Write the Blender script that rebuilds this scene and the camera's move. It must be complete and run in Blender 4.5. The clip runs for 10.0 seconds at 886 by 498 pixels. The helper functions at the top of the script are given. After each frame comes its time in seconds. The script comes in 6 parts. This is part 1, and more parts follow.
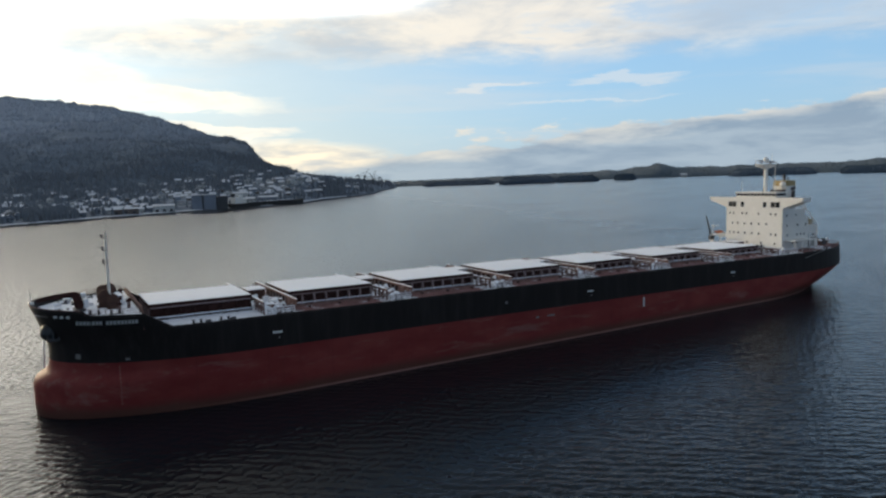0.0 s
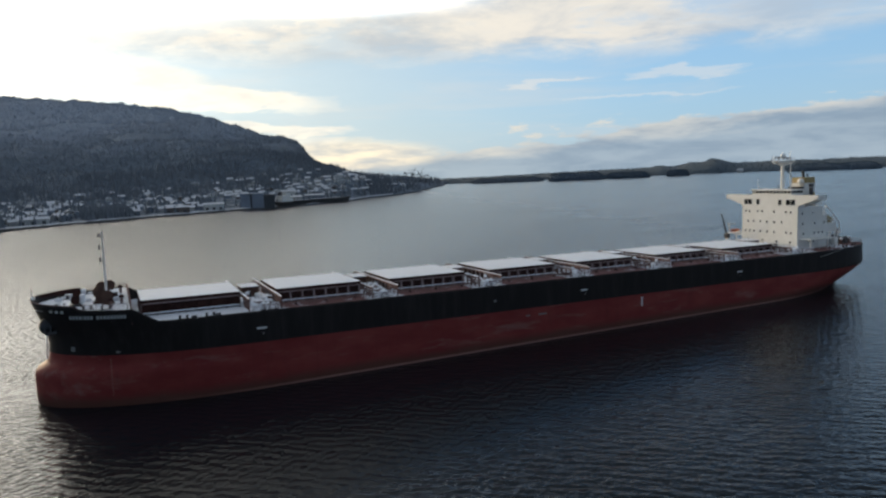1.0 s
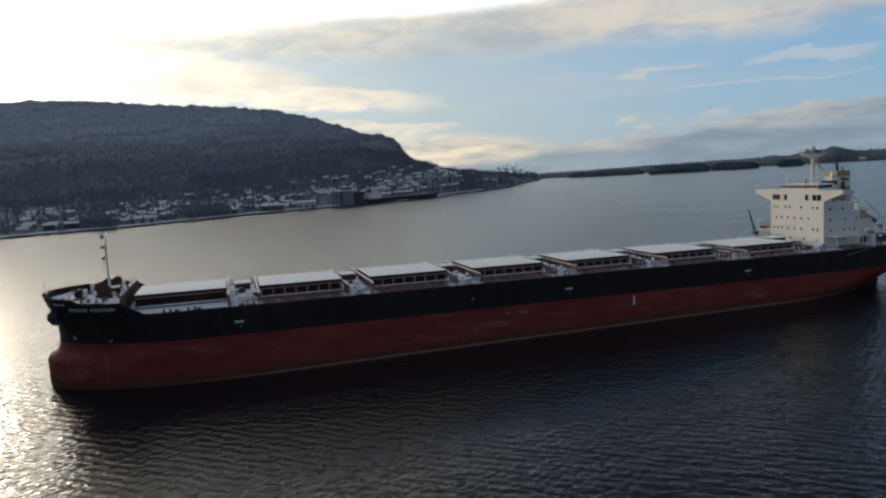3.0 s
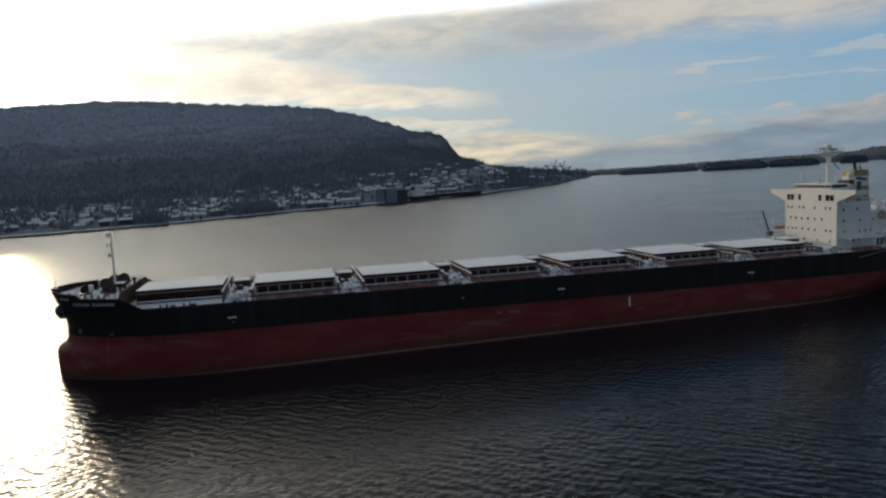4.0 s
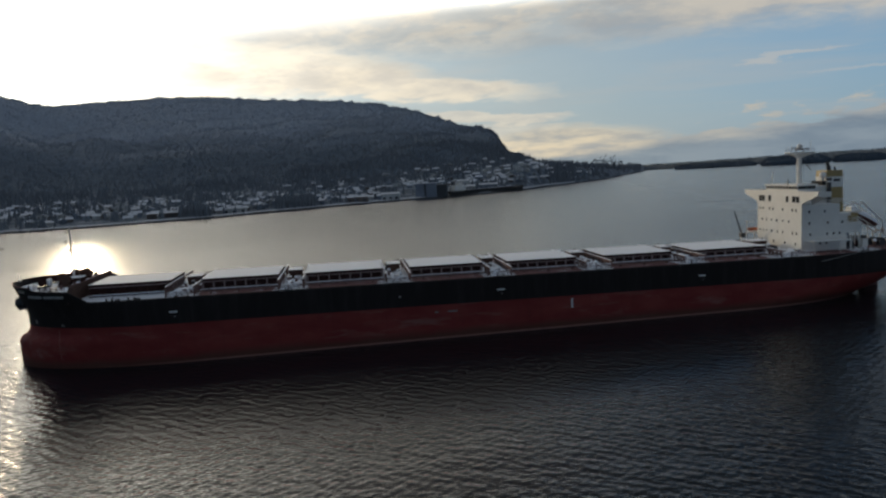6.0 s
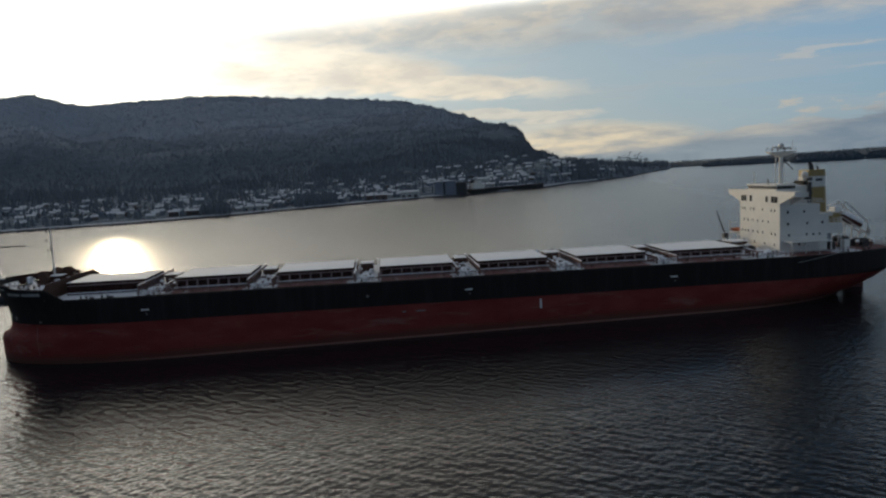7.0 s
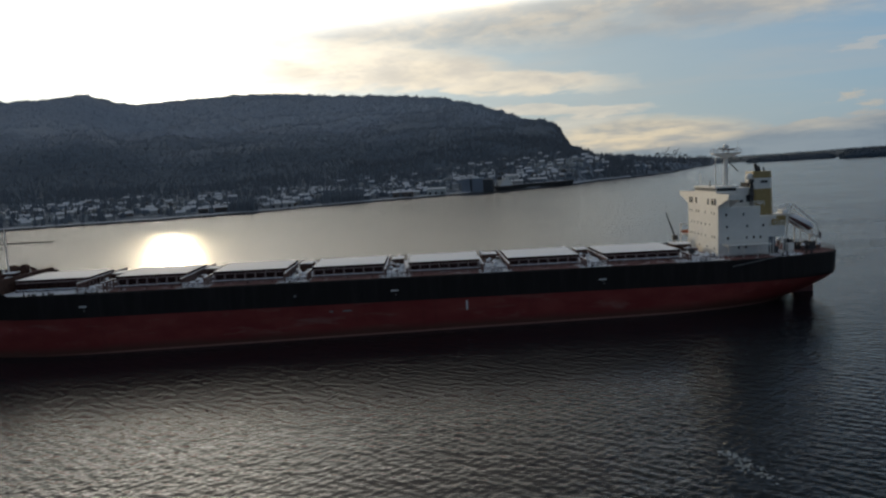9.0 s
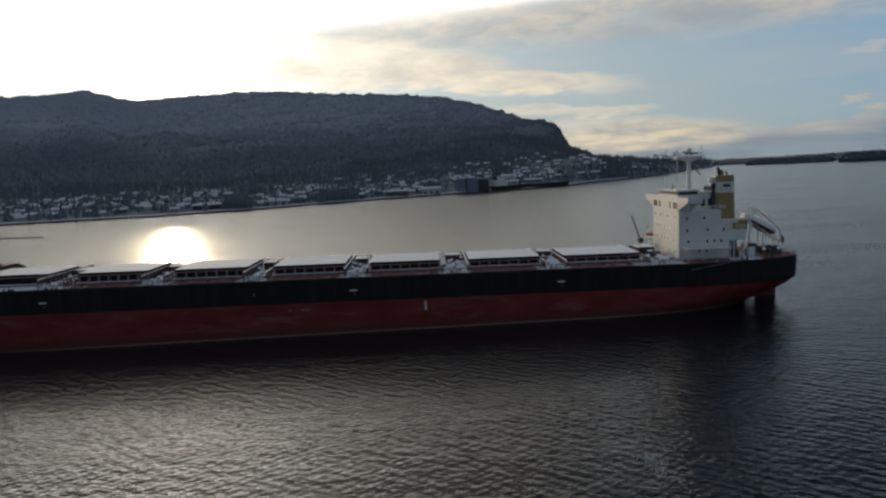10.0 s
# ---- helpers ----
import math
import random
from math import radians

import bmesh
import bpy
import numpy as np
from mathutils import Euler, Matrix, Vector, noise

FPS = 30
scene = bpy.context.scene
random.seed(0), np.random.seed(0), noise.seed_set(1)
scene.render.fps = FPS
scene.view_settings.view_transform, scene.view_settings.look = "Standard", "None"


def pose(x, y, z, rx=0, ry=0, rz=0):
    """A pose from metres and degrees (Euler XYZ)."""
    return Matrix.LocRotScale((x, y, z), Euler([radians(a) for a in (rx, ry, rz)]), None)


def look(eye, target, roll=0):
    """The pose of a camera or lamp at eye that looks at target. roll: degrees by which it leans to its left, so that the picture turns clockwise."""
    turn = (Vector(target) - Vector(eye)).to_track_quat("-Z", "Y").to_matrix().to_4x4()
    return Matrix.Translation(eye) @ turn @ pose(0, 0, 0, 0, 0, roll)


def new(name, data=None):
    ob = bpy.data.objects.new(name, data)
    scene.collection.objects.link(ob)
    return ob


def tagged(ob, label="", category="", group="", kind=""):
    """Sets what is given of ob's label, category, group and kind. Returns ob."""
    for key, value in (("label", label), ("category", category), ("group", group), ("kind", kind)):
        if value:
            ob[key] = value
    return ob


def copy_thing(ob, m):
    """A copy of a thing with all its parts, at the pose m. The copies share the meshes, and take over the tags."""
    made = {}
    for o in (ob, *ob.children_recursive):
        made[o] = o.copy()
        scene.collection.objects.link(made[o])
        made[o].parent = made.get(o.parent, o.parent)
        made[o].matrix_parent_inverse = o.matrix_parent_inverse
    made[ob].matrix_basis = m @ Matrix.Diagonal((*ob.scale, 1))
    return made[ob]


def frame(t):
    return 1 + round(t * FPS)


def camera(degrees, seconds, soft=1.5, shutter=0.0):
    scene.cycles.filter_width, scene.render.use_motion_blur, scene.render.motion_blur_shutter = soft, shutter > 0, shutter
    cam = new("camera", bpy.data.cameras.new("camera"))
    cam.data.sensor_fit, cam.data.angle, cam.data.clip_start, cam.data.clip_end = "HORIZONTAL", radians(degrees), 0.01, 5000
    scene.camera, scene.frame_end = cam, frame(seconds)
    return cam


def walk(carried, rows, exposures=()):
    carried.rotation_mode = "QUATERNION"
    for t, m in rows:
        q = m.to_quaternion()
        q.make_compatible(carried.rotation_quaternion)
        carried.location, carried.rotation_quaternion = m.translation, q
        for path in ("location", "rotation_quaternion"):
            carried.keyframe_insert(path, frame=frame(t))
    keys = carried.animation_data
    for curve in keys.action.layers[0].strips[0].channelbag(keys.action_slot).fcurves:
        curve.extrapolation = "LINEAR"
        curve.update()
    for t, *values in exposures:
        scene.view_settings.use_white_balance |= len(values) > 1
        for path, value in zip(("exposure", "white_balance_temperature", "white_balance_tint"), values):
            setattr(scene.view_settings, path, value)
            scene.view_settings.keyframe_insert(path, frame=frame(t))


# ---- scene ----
cam = camera(64.9, 10.0, soft=2.4)
PATH = [
    (0, (3.775, -138.25, 38.946), (4.762, -136.523, 38.73), -2.1),
    (0.5, (9.201, -142.519, 38.959), (10.121, -140.756, 38.743), -2.3),
    (1, (14.906, -146.65, 39.011), (15.758, -144.854, 38.793), -2.5),
    (1.5, (20.684, -150.692, 39.045), (21.469, -148.865, 38.827), -2.8),
    (2, (26.588, -154.537, 39.057), (27.303, -152.682, 38.839), -3.1),
    (2.5, (32.59, -158.076, 39.068), (33.235, -156.195, 38.849), -3.3),
    (3, (39.063, -161.378, 39.035), (39.634, -159.474, 38.818), -3.5),
    (4.5, (58.506, -169.558, 39.046), (58.867, -167.603, 38.828), -3.6),
    (5, (65.272, -171.642, 39.021), (65.584, -169.679, 38.801), -3.6),
    (5.5, (71.908, -173.143, 39.037), (72.197, -171.177, 38.815), -3.5),
    (7, (92.68, -177.354, 38.899), (92.858, -175.375, 38.673), -3.6),
    (7.5, (100.022, -178.493, 38.765), (100.16, -176.511, 38.539), -3.6),
    (8, (106.926, -179.509, 38.766), (107.027, -177.525, 38.539), -3.8),
    (8.5, (114.226, -180.551, 38.706), (114.273, -178.564, 38.48), -3.9),
    (9, (121.159, -181.335, 38.72), (121.204, -179.348, 38.491), -3.7),
    (9.5, (126.851, -182.034, 38.686), (126.894, -180.048, 38.456), -3.3),
    (10, (131.398, -182.136, 38.552), (131.438, -180.15, 38.321), -3.1),
]
walk(cam, [(t, look(eye, target, roll)) for t, eye, target, roll in PATH],
     exposures=[(0.0, 0.94, 7000, 10), (1.5, 0.78, 7000, 10), (3.0, 0.48, 7000, 10), (4.8, 0.20, 7000, 10), (10.0, 0.12, 7000, 10)])

SUN_AZ, SUN_EL = -20.0, 8.2          # degrees: from +y towards +x, and above the sea

SKY_GAIN, NEAR_GLOW, GLOW_WIDE, CORE_GLOW, HIGH_GLOW, BAND_LIFT = 0.12, 1.65, 9.2, 0.8, 3.2, 3.4
BACK_FALL, ZENITH, OVERHEAD, AWAY = 0.0, (3.7, 4.1, 4.65), (0.213, 0.222, 0.233), (0.060, 0.069, 0.083)


# ---- world, sun ----
def mth(nt, op, a, b=None, c=None, clamp=False):
    n = nt.nodes.new("ShaderNodeMath")
    n.operation, n.use_clamp = op, clamp
    for i, v in enumerate((a, b, c)):
        if v is None:
            continue
        if isinstance(v, (int, float)):
            n.inputs[i].default_value = v
        else:
            nt.links.new(v, n.inputs[i])
    return n.outputs[0]


def mixc(nt, fac, a, b, blend="MIX"):
    n = nt.nodes.new("ShaderNodeMix")
    n.data_type, n.blend_type = "RGBA", blend
    for sock, v in ((n.inputs[0], fac), (n.inputs[6], a), (n.inputs[7], b)):
        if isinstance(v, (int, float)):
            sock.default_value = v
        elif isinstance(v, tuple):
            sock.default_value = (*v, 1) if len(v) == 3 else v
        else:
            nt.links.new(v, sock)
    return n.outputs[2]


def smooth(nt, v, lo, hi):
    n = nt.nodes.new("ShaderNodeMapRange")
    n.interpolation_type = "SMOOTHSTEP"
    nt.links.new(v, n.inputs[0])
    n.inputs[1].default_value, n.inputs[2].default_value = lo, hi
    return n.outputs[0]


def noise_tex(nt, vec, scale, detail=4.0, rough=0.55, dist=0.0):
    n = nt.nodes.new("ShaderNodeTexNoise")
    n.inputs["Scale"].default_value, n.inputs["Detail"].default_value = scale, detail
    n.inputs["Roughness"].default_value, n.inputs["Distortion"].default_value = rough, dist
    if vec is not None:
        nt.links.new(vec, n.inputs["Vector"])
    return n.outputs[0]


def scaled(nt, vec, sx, sy, sz, off=(0, 0, 0)):
    n = nt.nodes.new("ShaderNodeMapping")
    nt.links.new(vec, n.inputs[0])
    n.inputs[1].default_value = off
    n.inputs[3].default_value = (sx, sy, sz)
    return n.outputs[0]


def sun_way():
    a, e = radians(SUN_AZ), radians(SUN_EL)
    return Vector((math.sin(a) * math.cos(e), math.cos(a) * math.cos(e), math.sin(e)))


def build_world():
    w = bpy.data.worlds.new("winter_sky")
    scene.world = w
    w.use_nodes = True
    nt = w.node_tree
    nt.nodes.clear()
    out = nt.nodes.new("ShaderNodeOutputWorld")
    bg = nt.nodes.new("ShaderNodeBackground")
    nt.links.new(bg.outputs[0], out.inputs[0])
    tc = nt.nodes.new("ShaderNodeTexCoord")
    way = tc.outputs["Generated"]
    sky = nt.nodes.new("ShaderNodeTexSky")
    sky.sky_type, sky.sun_disc = "NISHITA", False
    sky.sun_elevation, sky.sun_rotation = radians(SUN_EL + 6), radians(SUN_AZ)
    sky.air_density, sky.dust_density, sky.ozone_density = 1.0, 0.6, 2.0
    sep = nt.nodes.new("ShaderNodeSeparateXYZ")
    nt.links.new(way, sep.inputs[0])
    el = mth(nt, "MULTIPLY", mth(nt, "ARCSINE", sep.outputs[2]), 57.296)
    az = mth(nt, "MULTIPLY", mth(nt, "ARCTAN2", sep.outputs[0], sep.outputs[1]), 57.296)
    comb = nt.nodes.new("ShaderNodeCombineXYZ")
    nt.links.new(az, comb.inputs[0])
    nt.links.new(mth(nt, "MULTIPLY", mth(nt, "POWER", mth(nt, "MAXIMUM", el, 0.05), 0.8), 4.2), comb.inputs[1])
    flat = comb.outputs[0]
    # angle from the sun, in degrees
    dot = nt.nodes.new("ShaderNodeVectorMath")
    dot.operation = "DOT_PRODUCT"
    nt.links.new(way, dot.inputs[0])
    dot.inputs[1].default_value = sun_way()
    ang = mth(nt, "MULTIPLY", mth(nt, "ARCCOSINE", mth(nt, "MINIMUM", dot.outputs["Value"], 0.99999)), 57.296)
    daz = mth(nt, "SUBTRACT", az, SUN_AZ)
    tall = mth(nt, "MULTIPLY", mth(nt, "SUBTRACT", el, SUN_EL), 0.36)
    near = mth(nt, "SQRT", mth(nt, "ADD", mth(nt, "MULTIPLY", daz, daz), mth(nt, "MULTIPLY", tall, tall)))
    near = mth(nt, "EXPONENT", mth(nt, "DIVIDE", near, -GLOW_WIDE))
    core = mth(nt, "EXPONENT", mth(nt, "DIVIDE", ang, -3.0))
    # broad and fine billows
    big = noise_tex(nt, scaled(nt, flat, 0.045, 0.075, 1, (3.1, 1.7, 0)), 1.0, 6, 0.55, 0.25)
    puff = noise_tex(nt, scaled(nt, flat, 0.13, 0.21, 1, (7.7, 4.2, 0)), 1.0, 8, 0.62, 0.3)
    wisp = noise_tex(nt, scaled(nt, flat, 0.065, 0.19, 1, (1.3, 9.2, 0)), 1.0, 6, 0.6, 0.5)
    curl = noise_tex(nt, scaled(nt, flat, 0.30, 0.42, 1, (2.2, 5.5, 0)), 1.0, 5, 0.6, 0.2)

    def sway(v, k):
        return mth(nt, "MULTIPLY", mth(nt, "SUBTRACT", v, 0.5), k)

    el_w = mth(nt, "ADD", el, mth(nt, "ADD", sway(wisp, 2.6), sway(curl, 1.3)))
    az_w = mth(nt, "ADD", az, mth(nt, "ADD", sway(puff, 9.0), sway(curl, 3.0)))

    def band(a0, e0, la, le, lean, soft=0.55):
        """A lens-shaped cloud with torn edges: its middle in bearing and height, half its length and thickness, its lean."""
        da = mth(nt, "SUBTRACT", az_w, a0)
        de = mth(nt, "SUBTRACT", mth(nt, "SUBTRACT", el_w, e0), mth(nt, "MULTIPLY", da, lean))
        u, v = mth(nt, "DIVIDE", da, la), mth(nt, "DIVIDE", de, le)
        q = mth(nt, "SUBTRACT", 1.0, mth(nt, "ADD", mth(nt, "MULTIPLY", u, u), mth(nt, "MULTIPLY", v, v)))
        return smooth(nt, q, 0.0, soft)

    shade = smooth(nt, mth(nt, "ADD", mth(nt, "MULTIPLY", puff, 0.65), mth(nt, "MULTIPLY", big, 0.35)), 0.36, 0.62)
    fluff = smooth(nt, mth(nt, "ADD", mth(nt, "MULTIPLY", curl, 0.5), mth(nt, "MULTIPLY", puff, 0.5)), 0.38, 0.62)
    # clear blue, paler low down
    blue = mixc(nt, 1.0, sky.outputs[0], (SKY_GAIN * 0.72, SKY_GAIN * 0.92, SKY_GAIN * 1.14), "MULTIPLY")
    blue = mixc(nt, 0.75, blue, (0.145, 0.28, 0.45))
    pale = mth(nt, "EXPONENT", mth(nt, "DIVIDE", mth(nt, "MAXIMUM", el, 0.0), -4.5))
    blue = mixc(nt, mth(nt, "MULTIPLY", pale, 0.7), blue, (0.23, 0.30, 0.37))
    blue = mixc(nt, mth(nt, "MULTIPLY", smooth(nt, ang, 66.0, 34.0), 0.6), blue, (0.30, 0.36, 0.41))
    blue = mixc(nt, smooth(nt, el, 13.0, 18.0), blue, (0.10, 0.30, 0.64))
    cloud = mixc(nt, shade, (0.27, 0.315, 0.375), (0.46, 0.455, 0.44))
    # a mottled deck high up, with grey-blue holes
    edge = mth(nt, "SUBTRACT", 9.3, mth(nt, "MULTIPLY", az, 0.02))
    cells = mth(nt, "MULTIPLY", smooth(nt, curl, 0.44, 0.58), mth(nt, "SUBTRACT", 1.0, smooth(nt, az, 14.0, 34.0)))
    cloud = mixc(nt, mth(nt, "MULTIPLY", cells, 0.65), cloud, (0.27, 0.33, 0.40))
    deck = smooth(nt, mth(nt, "SUBTRACT", mth(nt, "ADD", el_w, sway(puff, 3.2)), edge), -0.7, 1.5)
    hole = mth(nt, "MULTIPLY", smooth(nt, mth(nt, "ADD", mth(nt, "MULTIPLY", puff, 0.45), mth(nt, "MULTIPLY", wisp, 0.55)), 0.50, 0.62), 0.65)
    deck = mth(nt, "MULTIPLY", deck, mth(nt, "SUBTRACT", 1.0, hole))
    thin = mth(nt, "SUBTRACT", 1.0, mth(nt, "MULTIPLY", smooth(nt, az, 40.0, 58.0), 0.45))
    clear = mth(nt, "SUBTRACT", 1.0, mth(nt, "MULTIPLY", smooth(nt, el, 13.5, 18.0), smooth(nt, ang, 30.0, 46.0)))
    deck = mth(nt, "MULTIPLY", deck, mth(nt, "MULTIPLY", clear, thin))
    # faint veil and thin streaks in the blue
    veil = mth(nt, "MULTIPLY", smooth(nt, mth(nt, "ADD", mth(nt, "MULTIPLY", wisp, 0.75), mth(nt, "MULTIPLY", big, 0.25)), 0.46, 0.68), mth(nt, "MULTIPLY", clear, 0.32))
    col = mixc(nt, veil, blue, (0.36, 0.38, 0.41))
    for a0, e0, la, le, lean, k in ((44.0, 6.75, 5.2, 0.42, -0.04, 0.38), (33.6, 6.9, 4.0, 0.28, 0.0, 0.45), (42.0, 5.4, 9.0, 0.22, -0.02, 0.3)):
        col = mixc(nt, mth(nt, "MULTIPLY", band(a0, e0, la, le, lean, 0.8), k), col, (0.46, 0.45, 0.44))
    col = mixc(nt, deck, col, cloud)
    # the long bank that tapers away from the sun, and thinner ones under it
    cream = mixc(nt, fluff, (0.43, 0.435, 0.44), (0.60, 0.575, 0.52))
    for a0, e0, la, le, lean, k in ((-3.0, 7.7, 22.0, 1.35, -0.10, 0.9), (-12.0, 9.0, 22.0, 2.6, -0.08, 0.85), (10.0, 4.1, 10.0, 0.55, -0.05, 0.7), (12.5, 2.9, 6.0, 0.7, 0.0, 0.5)):
        col = mixc(nt, mth(nt, "MULTIPLY", band(a0, e0, la, le, lean), k), col, cream)
    # heaped clouds along the horizon, higher away from the sun, with creamy tops
    rise = nt.nodes.new("ShaderNodeMapRange")
    nt.links.new(az, rise.inputs[0])
    rise.inputs[1].default_value, rise.inputs[2].default_value = 16.0, 62.0
    rise.inputs[3].default_value, rise.inputs[4].default_value = 1.2, 4.9
    under = mth(nt, "SUBTRACT", mth(nt, "ADD", rise.outputs[0], mth(nt, "ADD", mth(nt, "ADD", sway(puff, 3.4), sway(big, 3.0)), sway(curl, 2.2))), el)
    heap = smooth(nt, under, -0.12, 0.40)
    rim = mixc(nt, fluff, (0.32, 0.34, 0.365), (0.45, 0.435, 0.40))
    body = mixc(nt, smooth(nt, puff, 0.36, 0.62), (0.125, 0.18, 0.255), (0.20, 0.26, 0.33))
    heaped = mixc(nt, smooth(nt, mth(nt, "ADD", under, sway(puff, -5.0)), 0.1, 1.7), rim, body)
    heaped = mixc(nt, mth(nt, "MULTIPLY", pale, 0.35), heaped, (0.20, 0.26, 0.32))
    col = mixc(nt, mth(nt, "MULTIPLY", heap, 0.92), col, heaped)
    gold = mixc(nt, fluff, (0.30, 0.32, 0.345), (0.60, 0.54, 0.43))
    col = mixc(nt, mth(nt, "MULTIPLY", band(18.0, 1.7, 9.0, 1.5, -0.01, 0.9), 0.85), col, gold)
    # a grey smudge in the bright part
    dim = mth(nt, "SUBTRACT", 1.0, mth(nt, "MULTIPLY", band(-9.0, 8.6, 4.2, 1.0, 0.0, 1.0), 0.30))
    # creamier towards the sun
    col = mixc(nt, 1.0, col, mixc(nt, smooth(nt, ang, 26.0, 62.0), (1.12, 1.08, 1.0), (1.0, 1.0, 1.0)), "MULTIPLY")
    # the sky falls off overhead and away from the sun
    fall = mth(nt, "SUBTRACT", 1.0, mth(nt, "MULTIPLY", smooth(nt, ang, 55.0, 120.0), BACK_FALL))
    col = mixc(nt, 1.0, col, fall, "MULTIPLY")
    # a band mostly above the view, brightened to light the middle water
    lit = mth(nt, "MULTIPLY", smooth(nt, el, 12.0, 14.0), mth(nt, "MULTIPLY", mth(nt, "SUBTRACT", 1.0, smooth(nt, el, 14.5, 18.0)), mth(nt, "SUBTRACT", 1.0, smooth(nt, ang, 36.0, 52.0))))
    col = mixc(nt, 1.0, col, mth(nt, "ADD", 1.0, mth(nt, "MULTIPLY", lit, BAND_LIFT)), "MULTIPLY")
    col = mixc(nt, 1.0, col, mixc(nt, smooth(nt, ang, 75.0, 120.0), (1.0, 1.0, 1.0), (0.88, 0.92, 1.0)), "MULTIPLY")
    # even grey cloud overhead, darker away from the sun
    grey = mixc(nt, smooth(nt, ang, 20.0, 53.0), OVERHEAD, AWAY)
    grey = mixc(nt, 1.0, grey, mth(nt, "ADD", 0.7, mth(nt, "MULTIPLY", shade, 0.6)), "MULTIPLY")
    # the unseen zenith is brightened to light the snowy hatch covers
    grey = mixc(nt, 1.0, grey, mixc(nt, smooth(nt, el, 44.0, 64.0), (1.0, 1.0, 1.0), ZENITH), "MULTIPLY")
    # blue between the clouds off to one side of the sun
    gap = mth(nt, "MULTIPLY", smooth(nt, ang, 34.0, 50.0), mth(nt, "SUBTRACT", 1.0, smooth(nt, ang, 78.0, 105.0)))
    gap = mth(nt, "MULTIPLY", gap, mth(nt, "SUBTRACT", 1.0, smooth(nt, el, 21.0, 31.0)))
    grey = mixc(nt, 1.0, grey, mixc(nt, gap, (1.0, 1.0, 1.0), (0.66, 1.0, 1.38)), "MULTIPLY")
    col = mixc(nt, smooth(nt, el, 16.0, 20.5), col, grey)
    glow = mth(nt, "MULTIPLY", mth(nt, "MULTIPLY", near, NEAR_GLOW), mth(nt, "ADD", mth(nt, "MULTIPLY", shade, 0.5), 0.75))
    # an added glow above the sun, there to brighten the water below it
    side, up = mth(nt, "DIVIDE", daz, 18.0), mth(nt, "DIVIDE", mth(nt, "SUBTRACT", el, 13.0), 4.5)
    high = mth(nt, "EXPONENT", mth(nt, "MULTIPLY", mth(nt, "ADD", mth(nt, "MULTIPLY", side, side), mth(nt, "MULTIPLY", up, up)), -1.0))
    glow = mth(nt, "ADD", glow, mth(nt, "MULTIPLY", mth(nt, "MULTIPLY", high, smooth(nt, el, 10.5, 13.5)), HIGH_GLOW))
    glow = mth(nt, "MULTIPLY", mth(nt, "ADD", glow, mth(nt, "MULTIPLY", core, CORE_GLOW)), dim)
    col = mixc(nt, 1.0, col, mixc(nt, 1.0, (1.0, 0.955, 0.86), glow, "MULTIPLY"), "ADD")
    nt.links.new(col, bg.inputs[0])
    bg.inputs[1].default_value = 1.0
    return w


build_world()
sun = new("sun", bpy.data.lights.new("sun", "SUN"))
sun.data.energy, sun.data.angle, sun.data.color = 1.0, radians(2.5), (1.0, 0.83, 0.58)
sun.matrix_world = look(sun_way() * 100, (0, 0, 0))


# ---- materials ----
def mat_new(name, rough=0.6, metal=0.0, spec=0.5):
    m = bpy.data.materials.new(name)
    m.use_nodes = True
    nt = m.node_tree
    b = nt.nodes["Principled BSDF"]
    b.inputs["Roughness"].default_value, b.inputs["Metallic"].default_value = rough, metal
    b.inputs["Specular IOR Level"].default_value = spec
    return m, nt, b


def obj_vec(nt):
    return nt.nodes.new("ShaderNodeTexCoord").outputs["Object"]


def world_vec(nt):
    return nt.nodes.new("ShaderNodeNewGeometry").outputs["Position"]


def bump(nt, b, height, dist, strength=1.0):
    n = nt.nodes.new("ShaderNodeBump")
    n.inputs["Strength"].default_value, n.inputs["Distance"].default_value = strength, dist
    nt.links.new(height, n.inputs["Height"])
    nt.links.new(n.outputs[0], b.inputs["Normal"])


def paint(name, col, dark=None, rough=0.5, metal=0.0, scale=1.2, rust=0.0, vary=0.0, relief=0.01, spec=0.5):
    """Worn paint: two scales of tone, streaks of rust where asked for."""
    m, nt, b = mat_new(name, rough, metal, spec)
    v = world_vec(nt)
    dark = dark or tuple(c * 0.62 for c in col)
    f = smooth(nt, noise_tex(nt, v, scale, 6, 0.65), 0.32, 0.72)
    c = mixc(nt, f, dark, col)
    fine = noise_tex(nt, v, scale * 9, 3, 0.6)
    c = mixc(nt, mth(nt, "MULTIPLY", fine, 0.25), c, tuple(x * 0.5 for x in col))
    if rust:
        r = smooth(nt, noise_tex(nt, scaled(nt, v, 1.3, 1.3, 0.28), 1.0, 6, 0.7), 0.60, 0.74)
        c = mixc(nt, mth(nt, "MULTIPLY", r, rust), c, (0.16, 0.065, 0.03))
    if vary:
        oi = nt.nodes.new("ShaderNodeObjectInfo")
        h = nt.nodes.new("ShaderNodeHueSaturation")
        nt.links.new(mth(nt, "ADD", mth(nt, "MULTIPLY", oi.outputs["Random"], vary), 1.0 - vary / 2), h.inputs["Value"])
        nt.links.new(c, h.inputs["Color"])
        c = h.outputs[0]
    nt.links.new(c, b.inputs["Base Color"])
    bump(nt, b, fine, relief)
    return m


